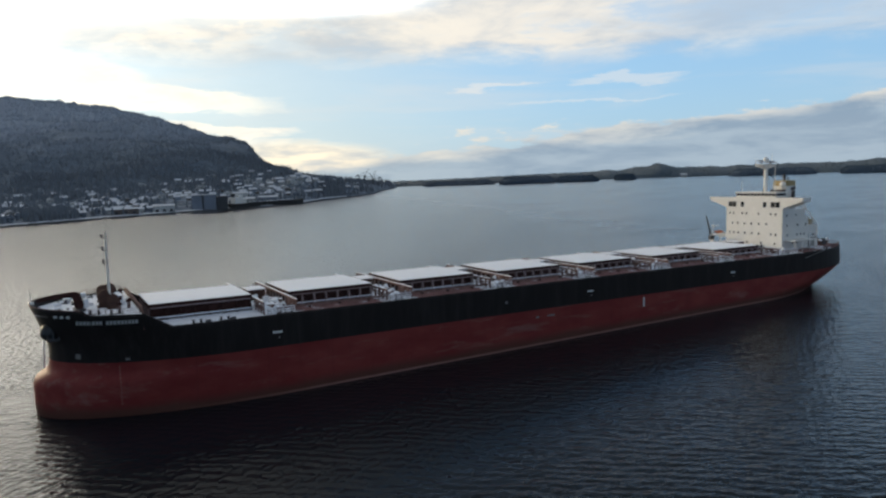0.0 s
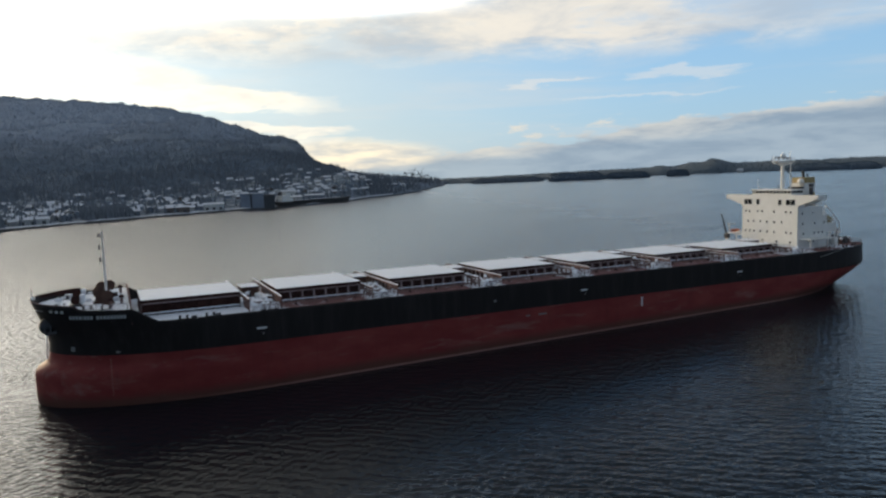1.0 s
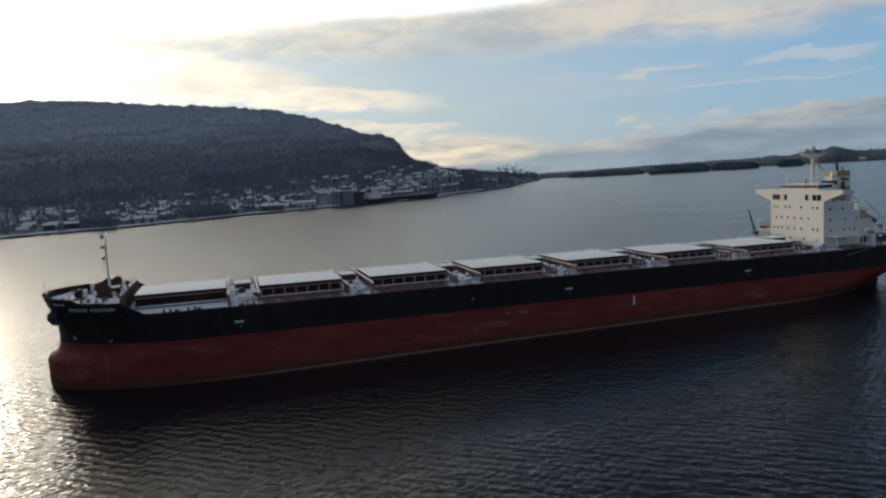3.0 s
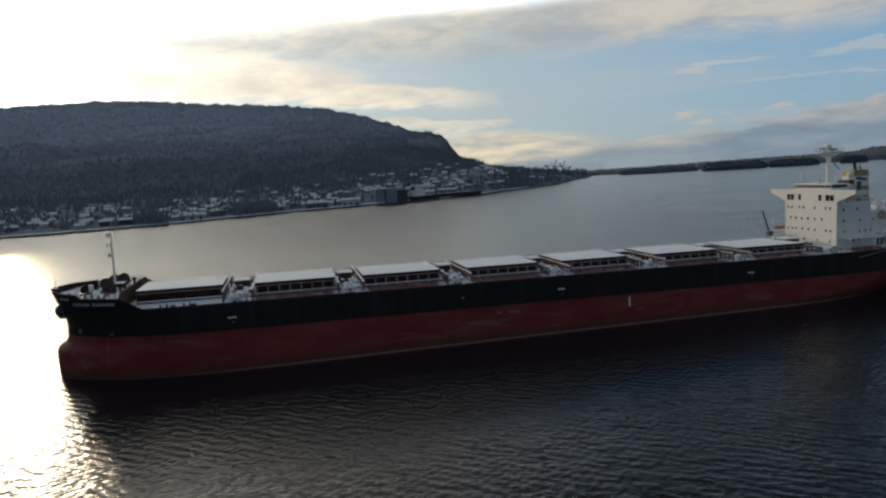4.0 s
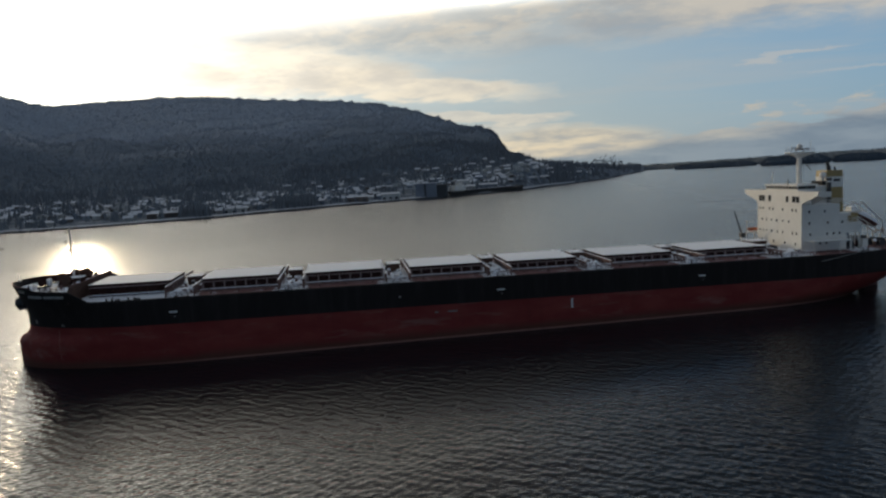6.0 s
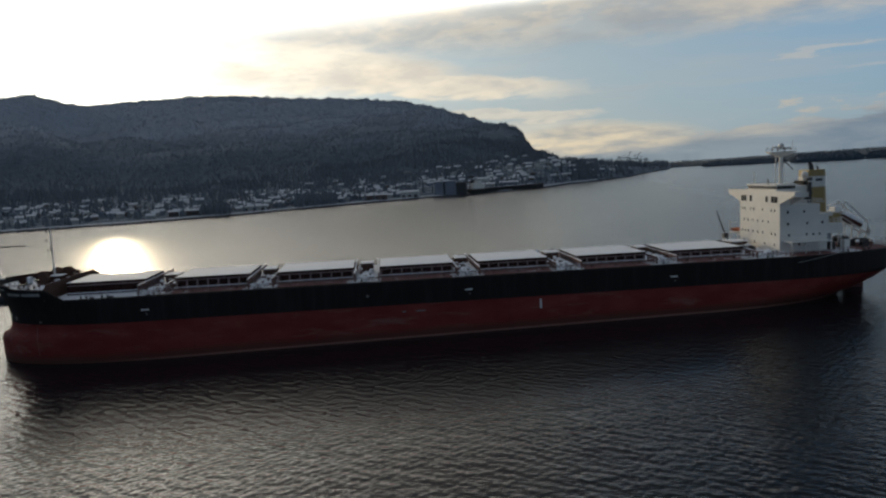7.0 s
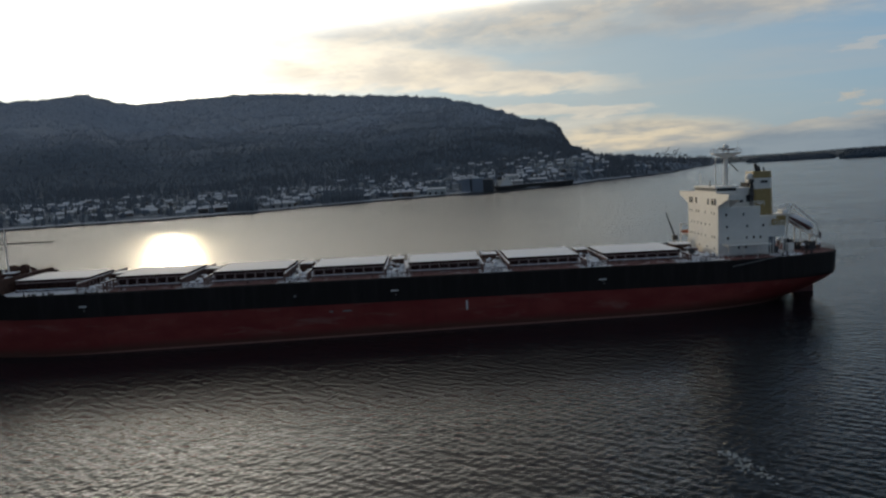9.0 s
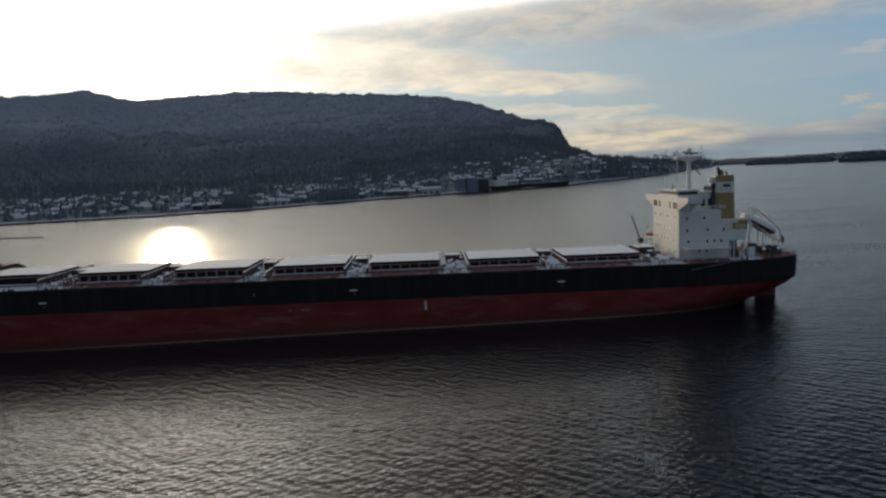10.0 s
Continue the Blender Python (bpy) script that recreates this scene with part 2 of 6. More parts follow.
def water_mat():
    m, nt, b = mat_new("sea_water", 0.06, 0.0, 0.5)
    b.inputs["IOR"].default_value = 1.333
    v = world_vec(nt)
    long = noise_tex(nt, scaled(nt, v, 0.010, 0.030, 1), 1.0, 4, 0.6, 0.6)
    patch = smooth(nt, long, 0.38, 0.66)
    c = mixc(nt, patch, (0.003, 0.0065, 0.010), (0.004, 0.009, 0.013))
    nt.links.new(c, b.inputs["Base Color"])
    rot = nt.nodes.new("ShaderNodeMapping")
    nt.links.new(v, rot.inputs[0])
    rot.inputs[2].default_value = (0, 0, radians(24))
    swell = noise_tex(nt, scaled(nt, rot.outputs[0], 0.30, 0.52, 1), 1.0, 3, 0.5, 0.3)
    chop = noise_tex(nt, scaled(nt, rot.outputs[0], 0.95, 1.25, 1), 1.0, 3, 0.5, 0.4)
    h = mth(nt, "ADD", mth(nt, "MULTIPLY", swell, 0.66), mth(nt, "MULTIPLY", chop, mth(nt, "ADD", mth(nt, "MULTIPLY", patch, 0.12), 0.24)))
    for turn, length, tall in ((42.0, 1.9, 1.5), (-35.0, 1.5, 1.1), (8.0, 2.9, 0.35)):
        w = nt.nodes.new("ShaderNodeTexWave")
        w.wave_type, w.bands_direction, w.wave_profile = "BANDS", "Y", "SIN"
        r = nt.nodes.new("ShaderNodeMapping")
        nt.links.new(v, r.inputs[0])
        r.inputs[2].default_value = (0, 0, radians(turn))
        nt.links.new(r.outputs[0], w.inputs[0])
        w.inputs["Scale"].default_value = 0.314 / length
        w.inputs["Distortion"].default_value, w.inputs["Detail"].default_value, w.inputs["Detail Scale"].default_value = 6.0, 2.0, 0.8 / length
        h = mth(nt, "ADD", h, mth(nt, "MULTIPLY", w.outputs["Fac"], mth(nt, "MULTIPLY", mth(nt, "ADD", mth(nt, "MULTIPLY", patch, 0.35), 0.65), 0.042 * length * tall)))
    # calmer in the lee of the land, with long slicks
    sep = nt.nodes.new("ShaderNodeSeparateXYZ")
    nt.links.new(v, sep.inputs[0])
    lee = smooth(nt, sep.outputs[1], -40.0, 90.0)
    fetch = smooth(nt, mth(nt, "SUBTRACT", sep.outputs[0], mth(nt, "MULTIPLY", sep.outputs[1], 0.28)), 60.0, 420.0)
    lee = mth(nt, "MULTIPLY", lee, mth(nt, "SUBTRACT", 1.0, mth(nt, "MULTIPLY", fetch, 0.9)))
    slick = smooth(nt, noise_tex(nt, scaled(nt, rot.outputs[0], 0.0035, 0.022, 1, (4.0, 1.0, 0)), 1.0, 4, 0.55, 0.8), 0.56, 0.66)
    gust = smooth(nt, noise_tex(nt, scaled(nt, rot.outputs[0], 0.9, 1.2, 1, (9.0, 2.0, 0)), 1.0, 1, 0.5), 0.44, 0.58)
    size = mth(nt, "MULTIPLY", mth(nt, "SUBTRACT", 1.0, mth(nt, "MULTIPLY", lee, 0.66)), mth(nt, "SUBTRACT", 1.0, mth(nt, "MULTIPLY", slick, 0.2)))
    bump(nt, b, mth(nt, "MULTIPLY", h, size), 1.0, 0.43)
    nt.links.new(mth(nt, "ADD", mth(nt, "MULTIPLY", patch, 0.03), mth(nt, "ADD", mth(nt, "MULTIPLY", lee, mth(nt, "SUBTRACT", mth(nt, "MULTIPLY", gust, 0.24), 0.04)), 0.18)), b.inputs["Roughness"])
    return m


def hull_mat():
    m, nt, b = mat_new("hull_paint", 0.6, 0.0, 0.12)
    v, w = obj_vec(nt), world_vec(nt)
    so, sw = nt.nodes.new("ShaderNodeSeparateXYZ"), nt.nodes.new("ShaderNodeSeparateXYZ")
    nt.links.new(v, so.inputs[0])
    nt.links.new(w, sw.inputs[0])
    drip = noise_tex(nt, scaled(nt, v, 0.55, 0.55, 0.06), 1.0, 6, 0.7)
    blot = noise_tex(nt, scaled(nt, v, 0.09, 0.3, 0.22), 1.0, 5, 0.6)
    black = mixc(nt, smooth(nt, drip, 0.42, 0.75), (0.0175, 0.0145, 0.0140), (0.029, 0.025, 0.0235))
    red = mixc(nt, smooth(nt, blot, 0.35, 0.7), (0.175, 0.026, 0.024), (0.225, 0.045, 0.038))
    scuff = mth(nt, "MULTIPLY", smooth(nt, noise_tex(nt, scaled(nt, v, 0.055, 0.3, 0.34), 1.0, 7, 0.72), 0.53, 0.70), 0.6)
    red = mixc(nt, scuff, red, (0.25, 0.14, 0.12))
    red = mixc(nt, mth(nt, "MULTIPLY", smooth(nt, drip, 0.56, 0.74), 0.4), red, (0.10, 0.026, 0.02))
    # welded plate seams
    px = mth(nt, "ABSOLUTE", mth(nt, "SUBTRACT", mth(nt, "FRACT", mth(nt, "DIVIDE", so.outputs[0], 12.2)), 0.5))
    seam = smooth(nt, px, 0.487, 0.499)
    red = mixc(nt, mth(nt, "MULTIPLY", seam, 0.22), red, (0.08, 0.02, 0.018))
    slime = mth(nt, "SUBTRACT", 1.0, smooth(nt, mth(nt, "ADD", sw.outputs[2], mth(nt, "MULTIPLY", blot, -2.4)), -0.6, 1.7))
    red = mixc(nt, mth(nt, "MULTIPLY", slime, 0.7), red, (0.055, 0.038, 0.026))
    edge = smooth(nt, mth(nt, "ADD", so.outputs[2], mth(nt, "MULTIPLY", drip, 0.10)), 7.83, 7.89)
    c = mixc(nt, edge, red, black)
    line = mth(nt, "MULTIPLY", smooth(nt, sw.outputs[2], 0.02, 0.10), mth(nt, "SUBTRACT", 1.0, smooth(nt, mth(nt, "ADD", sw.outputs[2], mth(nt, "MULTIPLY", drip, 0.3)), 0.46, 0.66)))
    c = mixc(nt, mth(nt, "MULTIPLY", mth(nt, "MULTIPLY", line, smooth(nt, so.outputs[0], 15.0, 60.0)), 0.5), c, (0.46, 0.24, 0.20))
    nt.links.new(c, b.inputs["Base Color"])
    dent = noise_tex(nt, scaled(nt, v, 0.35, 0.35, 0.35), 1.0, 3, 0.5)
    bump(nt, b, dent, 0.05)
    return m


def deck_mat():
    m, nt, b = mat_new("deck_paint", 0.75)
    v = obj_vec(nt)
    f = smooth(nt, noise_tex(nt, v, 0.5, 6, 0.65), 0.3, 0.7)
    c = mixc(nt, f, (0.12, 0.040, 0.036), (0.24, 0.105, 0.095))
    s = nt.nodes.new("ShaderNodeSeparateXYZ")
    nt.links.new(v, s.inputs[0])
    # frost lies in the gaps between the hatches and thickest on the fore deck
    gap = mth(nt, "ABSOLUTE", mth(nt, "SUBTRACT", mth(nt, "FRACT", mth(nt, "DIVIDE", mth(nt, "SUBTRACT", s.outputs[0], 27.3), 24.4)), 0.5))
    gap = mth(nt, "SUBTRACT", 1.0, smooth(nt, gap, 0.10, 0.20))
    fore = mth(nt, "SUBTRACT", 1.0, smooth(nt, s.outputs[0], 30, 50))
    f2 = noise_tex(nt, v, 0.35, 6, 0.6)
    fr = smooth(nt, mth(nt, "ADD", f2, mth(nt, "MULTIPLY", mth(nt, "MAXIMUM", gap, fore), 0.42)), 0.58, 0.70)
    c = mixc(nt, fr, c, (0.66, 0.68, 0.71))
    nt.links.new(c, b.inputs["Base Color"])
    bump(nt, b, f2, 0.04)
    return m


def snow_mat(name, under, amount=0.5, scale=0.3, clean=1.0):
    m, nt, b = mat_new(name, 0.8)
    v = world_vec(nt)
    n = noise_tex(nt, v, scale, 7, 0.65)
    f = smooth(nt, n, 0.55 - amount * 0.5, 0.75 - amount * 0.5)
    tone = mixc(nt, noise_tex(nt, v, scale * 6, 4, 0.6), tuple(q * clean for q in (0.78, 0.80, 0.83)), tuple(q * clean for q in (0.90, 0.91, 0.92)))
    c = mixc(nt, f, under, tone)
    nt.links.new(c, b.inputs["Base Color"])
    bump(nt, b, n, 0.08)
    return m


def hill_mat():
    m, nt, b = mat_new("wooded_hillside", 0.95, 0, 0.1)
    v = world_vec(nt)
    n1 = noise_tex(nt, scaled(nt, v, 0.004, 0.004, 0.010), 1.0, 8, 0.65)
    n2 = noise_tex(nt, scaled(nt, v, 0.05, 0.05, 0.03), 1.0, 5, 0.7)
    # forest tones raised pale and bluish to stand for distant haze
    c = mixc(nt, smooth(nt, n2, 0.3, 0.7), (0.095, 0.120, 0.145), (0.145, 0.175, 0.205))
    s = nt.nodes.new("ShaderNodeSeparateXYZ")
    nt.links.new(v, s.inputs[0])
    snow = mth(nt, "MULTIPLY", smooth(nt, mth(nt, "ADD", n1, mth(nt, "MULTIPLY", n2, 0.35)), 0.66, 0.84), smooth(nt, s.outputs[2], 60, 240))
    c = mixc(nt, mth(nt, "MULTIPLY", snow, 0.3), c, (0.40, 0.44, 0.50))
    # paler with height: frost, and haze painted into the colour
    frost_haze = mth(nt, "MULTIPLY", smooth(nt, mth(nt, "ADD", s.outputs[2], mth(nt, "MULTIPLY", n1, 160.0)), 155, 320), 0.75)
    c = mixc(nt, frost_haze, c, (0.38, 0.42, 0.47))
    town = mth(nt, "MULTIPLY", mth(nt, "SUBTRACT", 1.0, smooth(nt, s.outputs[2], 26, 44)), smooth(nt, n2, 0.46, 0.62))
    c = mixc(nt, mth(nt, "MULTIPLY", town, 0.55), c, (0.42, 0.44, 0.47))
    nt.links.new(c, b.inputs["Base Color"])
    bump(nt, b, n2, 9.0)
    return m


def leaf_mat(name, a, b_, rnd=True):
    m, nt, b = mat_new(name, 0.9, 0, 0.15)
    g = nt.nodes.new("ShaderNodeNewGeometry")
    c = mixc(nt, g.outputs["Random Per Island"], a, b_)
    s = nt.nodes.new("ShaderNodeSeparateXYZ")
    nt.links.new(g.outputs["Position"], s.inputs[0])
    # higher trees whiten: real frost together with painted haze
    frost_haze = mth(nt, "MULTIPLY", smooth(nt, mth(nt, "ADD", s.outputs[2], mth(nt, "MULTIPLY", noise_tex(nt, scaled(nt, g.outputs["Position"], 0.004, 0.004, 0.010), 1.0, 8, 0.65), 160.0)), 155, 320), 0.75)
    c = mixc(nt, frost_haze, c, (0.38, 0.42, 0.47))
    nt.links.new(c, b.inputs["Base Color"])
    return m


def plain(name, col, rough=0.5, metal=0.0):
    return paint(name, col, tuple(c * 0.8 for c in col), rough, metal, 2.0)


M = {
    "sea": water_mat(), "hull": hull_mat(), "deck": deck_mat(), "hill": hill_mat(),
    "white": paint("white_ship_paint", (0.85, 0.82, 0.76), (0.78, 0.75, 0.69), 0.45, rust=0.25, scale=0.5),
    "snow_top": snow_mat("snow_on_hatch_cover", (0.66, 0.67, 0.68), 0.85, 0.25),
    "coaming": paint("brown_coaming_paint", (0.075, 0.036, 0.031), (0.035, 0.02, 0.018), 0.8, scale=0.8, spec=0.0),
    "rail": paint("reddish_brown_rail", (0.25, 0.165, 0.15), (0.14, 0.09, 0.08), 0.85, scale=1.5, spec=0.0),
    "stay": paint("pinkish_brown_stay", (0.40, 0.31, 0.30), (0.24, 0.17, 0.165), 0.75, scale=1.5, spec=0.15),
    "rust": paint("rusty_brown_machinery", (0.13, 0.070, 0.052), (0.07, 0.042, 0.034), 0.8, scale=1.2, spec=0.12),
    "foam": plain("pale_water_fleck", (0.46, 0.48, 0.46), 0.8),
    "frosty": snow_mat("frosted_steel", (0.22, 0.15, 0.13), 0.78, 0.9),
    "steel": paint("dark_grey_steel", (0.055, 0.055, 0.06), (0.03, 0.03, 0.032), 0.5, 0.0),
    "black": plain("black_paint", (0.015, 0.015, 0.017), 0.45),
    "soot": paint("sooty_steel", (0.030, 0.028, 0.027), (0.018, 0.017, 0.017), 0.95, scale=1.0),
    "glass": plain("dark_window_glass", (0.012, 0.014, 0.017), 0.12),
    "mark": plain("white_hull_mark", (0.75, 0.75, 0.73), 0.6),
    "namemark": plain("white_name_letters", (0.46, 0.46, 0.45), 0.6),
    "dimmark": plain("faded_hull_mark", (0.20, 0.195, 0.19), 0.6),
    "fadedmark": plain("worn_draught_mark", (0.26, 0.10, 0.085), 0.6),
    "buff": paint("ochre_funnel_paint", (0.40, 0.285, 0.11), (0.33, 0.235, 0.09), 0.5),
    "orange": paint("dark_orange_boat", (0.10, 0.024, 0.02), (0.06, 0.016, 0.014), 0.5),
    "boat_orange": paint("orange_boat_paint", (0.50, 0.13, 0.05), (0.38, 0.10, 0.04), 0.5),
    "redhull": paint("rudder_red", (0.16, 0.03, 0.025), (0.09, 0.02, 0.018), 0.6),
    # needle colour lifted to pale grey-blue, imitating haze over the mountain
    "conifer": leaf_mat("hazed_conifer_needles", (0.150, 0.167, 0.185), (0.176, 0.194, 0.213)),
    # islets: blue of the distance haze is mixed into the wood colours
    "islefirs": leaf_mat("hazed_isle_firs", (0.038, 0.064, 0.092), (0.055, 0.085, 0.118)),
    "isle": paint("hazed_island", (0.055, 0.088, 0.122), (0.038, 0.062, 0.090), 0.95, scale=0.02),
    # far shore: paler than the islets, more haze painted in
    "farfirs": leaf_mat("hazed_far_firs", (0.060, 0.088, 0.108), (0.078, 0.108, 0.130)),
    "farshore": paint("hazed_far_shore", (0.068, 0.098, 0.120), (0.052, 0.077, 0.098), 0.95, scale=0.01),
    "roofsnow": snow_mat("snow_on_roof", (0.16, 0.16, 0.17), 0.66, 0.2, 0.68),
    "wall_a": paint("pale_siding", (0.52, 0.52, 0.50), rough=0.8, vary=0.5, scale=0.3),
    "wall_b": paint("grey_blue_siding", (0.24, 0.28, 0.33), rough=0.8, vary=0.5, scale=0.3),
    "wall_c": paint("brown_siding", (0.15, 0.12, 0.105), rough=0.8, vary=0.6, scale=0.3),
    "shed": paint("grey_corrugated_wall", (0.22, 0.25, 0.30), (0.17, 0.195, 0.235), 0.7, scale=0.06),
    "pier": paint("dark_wet_timber", (0.045, 0.042, 0.040), (0.02, 0.02, 0.02), 0.8, scale=0.2),
    "rock": paint("shore_rock", (0.12, 0.115, 0.11), (0.05, 0.05, 0.05), 0.9, scale=0.15, relief=0.3),
    "crane": plain("dark_crane_paint", (0.07, 0.075, 0.085), 0.6),
}


# ---- mesh helpers ----
def part(name, bm, material, parent=None, label="", smooth_faces=False):
    me = bpy.data.meshes.new(name)
    bm.normal_update()
    bm.to_mesh(me)
    bm.free()
    me.materials.append(M[material])
    if smooth_faces:
        me.polygons.foreach_set("use_smooth", [True] * len(me.polygons))
    ob = new(name, me)
    if parent:
        ob.parent = parent
    if label:
        ob["label"] = label
    return ob


def again(src, parent, m=None):
    """One more object on the same mesh."""
    ob = new(src.name.split(".")[0], src.data)
    ob.parent = parent
    if m is not None:
        ob.matrix_basis = m
    if "label" in src:
        ob["label"] = src["label"]
    return ob


def box(bm, x0, x1, y0, y1, z0, z1, bev=0.0):
    r = bmesh.ops.create_cube(bm, size=1.0)
    vs = r["verts"]
    for v in vs:
        v.co = Vector(((x0 + x1) / 2 + v.co.x * (x1 - x0), (y0 + y1) / 2 + v.co.y * (y1 - y0), (z0 + z1) / 2 + v.co.z * (z1 - z0)))
    if bev:
        es = list({e for v in vs for e in v.link_edges})
        bmesh.ops.bevel(bm, geom=es, offset=bev, segments=1, affect="EDGES")
    return bm


def rod(bm, a, b, r, r2=None, n=6):
    a, b = Vector(a), Vector(b)
    d = b - a
    res = bmesh.ops.create_cone(bm, cap_ends=True, segments=n, radius1=r, radius2=r if r2 is None else r2, depth=d.length)
    q = d.to_track_quat("Z", "Y").to_matrix().to_4x4()
    bmesh.ops.transform(bm, matrix=Matrix.Translation((a + b) / 2) @ q, verts=res["verts"])
    return bm


def prism(bm, pts, y0, y1):
    """A solid with the outline pts in (x, z), from y0 to y1."""
    lo = [bm.verts.new((x, y0, z)) for x, z in pts]
    hi = [bm.verts.new((x, y1, z)) for x, z in pts]
    bm.faces.new(lo)
    bm.faces.new(hi[::-1])
    n = len(pts)
    for i in range(n):
        bm.faces.new((lo[i], hi[i], hi[(i + 1) % n], lo[(i + 1) % n]))
    bmesh.ops.recalc_face_normals(bm, faces=bm.faces[:])
    return bm


def prism_x(bm, pts, x0, x1):
    """A solid with the outline pts in (y, z), from x0 to x1."""
    lo = [bm.verts.new((x0, y, z)) for y, z in pts]
    hi = [bm.verts.new((x1, y, z)) for y, z in pts]
    bm.faces.new(lo)
    bm.faces.new(hi[::-1])
    n = len(pts)
    for i in range(n):
        bm.faces.new((lo[i], hi[i], hi[(i + 1) % n], lo[(i + 1) % n]))
    bmesh.ops.recalc_face_normals(bm, faces=bm.faces[:])
    return bm


def interp(x, table):
    return float(np.interp(x, [p[0] for p in table], [p[1] for p in table]))


def BM():
    return bmesh.new()


# ---- sea ----
CX, CY = 70.0, -165.0


def build_sea():
    bm = BM()
    rings = [0, 60, 150, 300, 600, 1200, 2400, 4850]
    n = 64
    prev = None
    for r in rings:
        if r == 0:
            cur = [bm.verts.new((CX, CY, 0))]
        else:
            cur = [bm.verts.new((CX + r * math.cos(2 * math.pi * i / n), CY + r * math.sin(2 * math.pi * i / n), 0)) for i in range(n)]
        if prev:
            for i in range(n):
                j = (i + 1) % n
                if len(prev) == 1:
                    bm.faces.new((prev[0], cur[i], cur[j]))
                else:
                    bm.faces.new((prev[i], cur[i], cur[j], prev[j]))
        prev = cur
    ob = part("water", bm, "sea")
    tagged(ob, "dark rippled harbour water under a low winter sun", "water", kind="structure")


build_sea()

# ---- mainland: shore, town slope and mountain, in bearings and distances from a point near the walk ----
SHORE = [(-80, 1300), (-45, 1000), (-27, 880), (-18, 830), (-10, 840), (0, 930), (6, 985), (12, 1040), (15, 1110), (17, 1240), (19.5, 1340), (21.5, 1500), (23.5, 1950), (24.2, 2080)]
RIDGE = [(-80, 330), (-45, 380), (-29, 402), (-26.5, 410), (-24, 432), (-22, 396), (-20.5, 384), (-17, 402), (-13, 404), (-9.9, 390), (-4, 345), (0, 314), (3, 285), (5.8, 247), (7.5, 214), (9.2, 188), (10.3, 168), (11.4, 163), (12.3, 150), (12.75, 128), (13.15, 101), (13.6, 78), (14.0, 64), (14.6, 56), (15.2, 50), (15.7, 46), (15.95, 39), (18, 34), (20, 27), (24.2, 14)]
TOWN = [(-80, 30), (-20, 26), (-8, 24), (0, 28), (8, 32), (15, 34), (18, 28), (21, 20), (24.2, 6)]


CREST = [(-80, 3200), (-16, 3200), (-6, 2900), (3, 2500), (9, 2280), (12.7, 2160), (13.7, 1950), (15.0, 1650), (17, 1750), (20, 1900), (22, 2100), (24.2, 2500)]


def polar(az, r):
    a = radians(az)
    return CX + r * math.sin(a), CY + r * math.cos(a)


def land_height(az, r):
    rs, rr = interp(az, SHORE), interp(az, CREST)
    t = r - rs
    if t < 0:
        return -3.0 + t * 0.02
    ht, hr = interp(az, TOWN), interp(az, RIDGE)
    if hr > 100:
        hr += 4.5 * noise.noise(Vector((az * 1.3, 7.0, 0))) + 2.5 * noise.noise(Vector((az * 4.1, 2.0, 0)))
    depth = min(430.0, max(120.0, (rr - rs) * 0.2))
    if t < depth:
        k = t / depth
        h = 2.2 * min(1, t / 12) + (ht - 2.2) * (0.35 * k + 0.65 * k * k)
    elif r < rr:
        k = (t - depth) / (rr - rs - depth)
        s = k ** 1.25 * (1.0 + 0.25 * math.sin(3.1416 * k))
        h = ht + (hr - ht) * min(1.0, s)
        x, y = polar(az, r)
        bumpy = noise.fractal(Vector((x * 0.0021, y * 0.0021, 0.3)), 0.9, 2.0, 5)
        h += bumpy * min(0.22 * hr, 60) * max(0.0, math.sin(3.1416 * k)) ** 0.8
        cap = ht + (hr - ht) * (0.16 + 0.84 * k) * 1.02 + 6
        h = min(h, (39 + (hr - 39) * (r / rr) * 0.985) if hr > 60 else cap)
    else:
        h = hr - (r - rr) * 0.22
    if hr > 100:
        x, y = polar(az, r)
        h += 4.0 * noise.noise(Vector((x * 0.012, y * 0.012, 2.0))) * min(1, max(0, t - depth) / 300)
    return h


def build_land():
    azs = list(np.arange(-80, -34, 2.0)) + list(np.arange(-34, 24.21, 0.32)) + [24.2]
    fr = [-0.02, 0.0, 0.01, 0.025, 0.045, 0.075, 0.11, 0.15, 0.19] + list(np.linspace(0.23, 1.0, 44)) + [1.06, 1.2, 1.45]
    bm = BM()
    grid = []
    for az in azs:
        rs = interp(az, SHORE)
        row = []
        for k in fr:
            r = min(rs + (interp(az, CREST) - rs) * k, 4600)
            x, y = polar(az, r)
            row.append(bm.verts.new((x, y, land_height(az, r))))
        grid.append(row)
    for a, b in zip(grid, grid[1:]):
        for i in range(len(fr) - 1):
            bm.faces.new((a[i], b[i], b[i + 1], a[i + 1]))
    bmesh.ops.recalc_face_normals(bm, faces=bm.faces[:])
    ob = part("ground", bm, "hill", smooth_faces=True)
    tagged(ob, "dark wooded mountain with a crest pale from snow and haze above a harbour town", "hillside", kind="structure")


build_land()


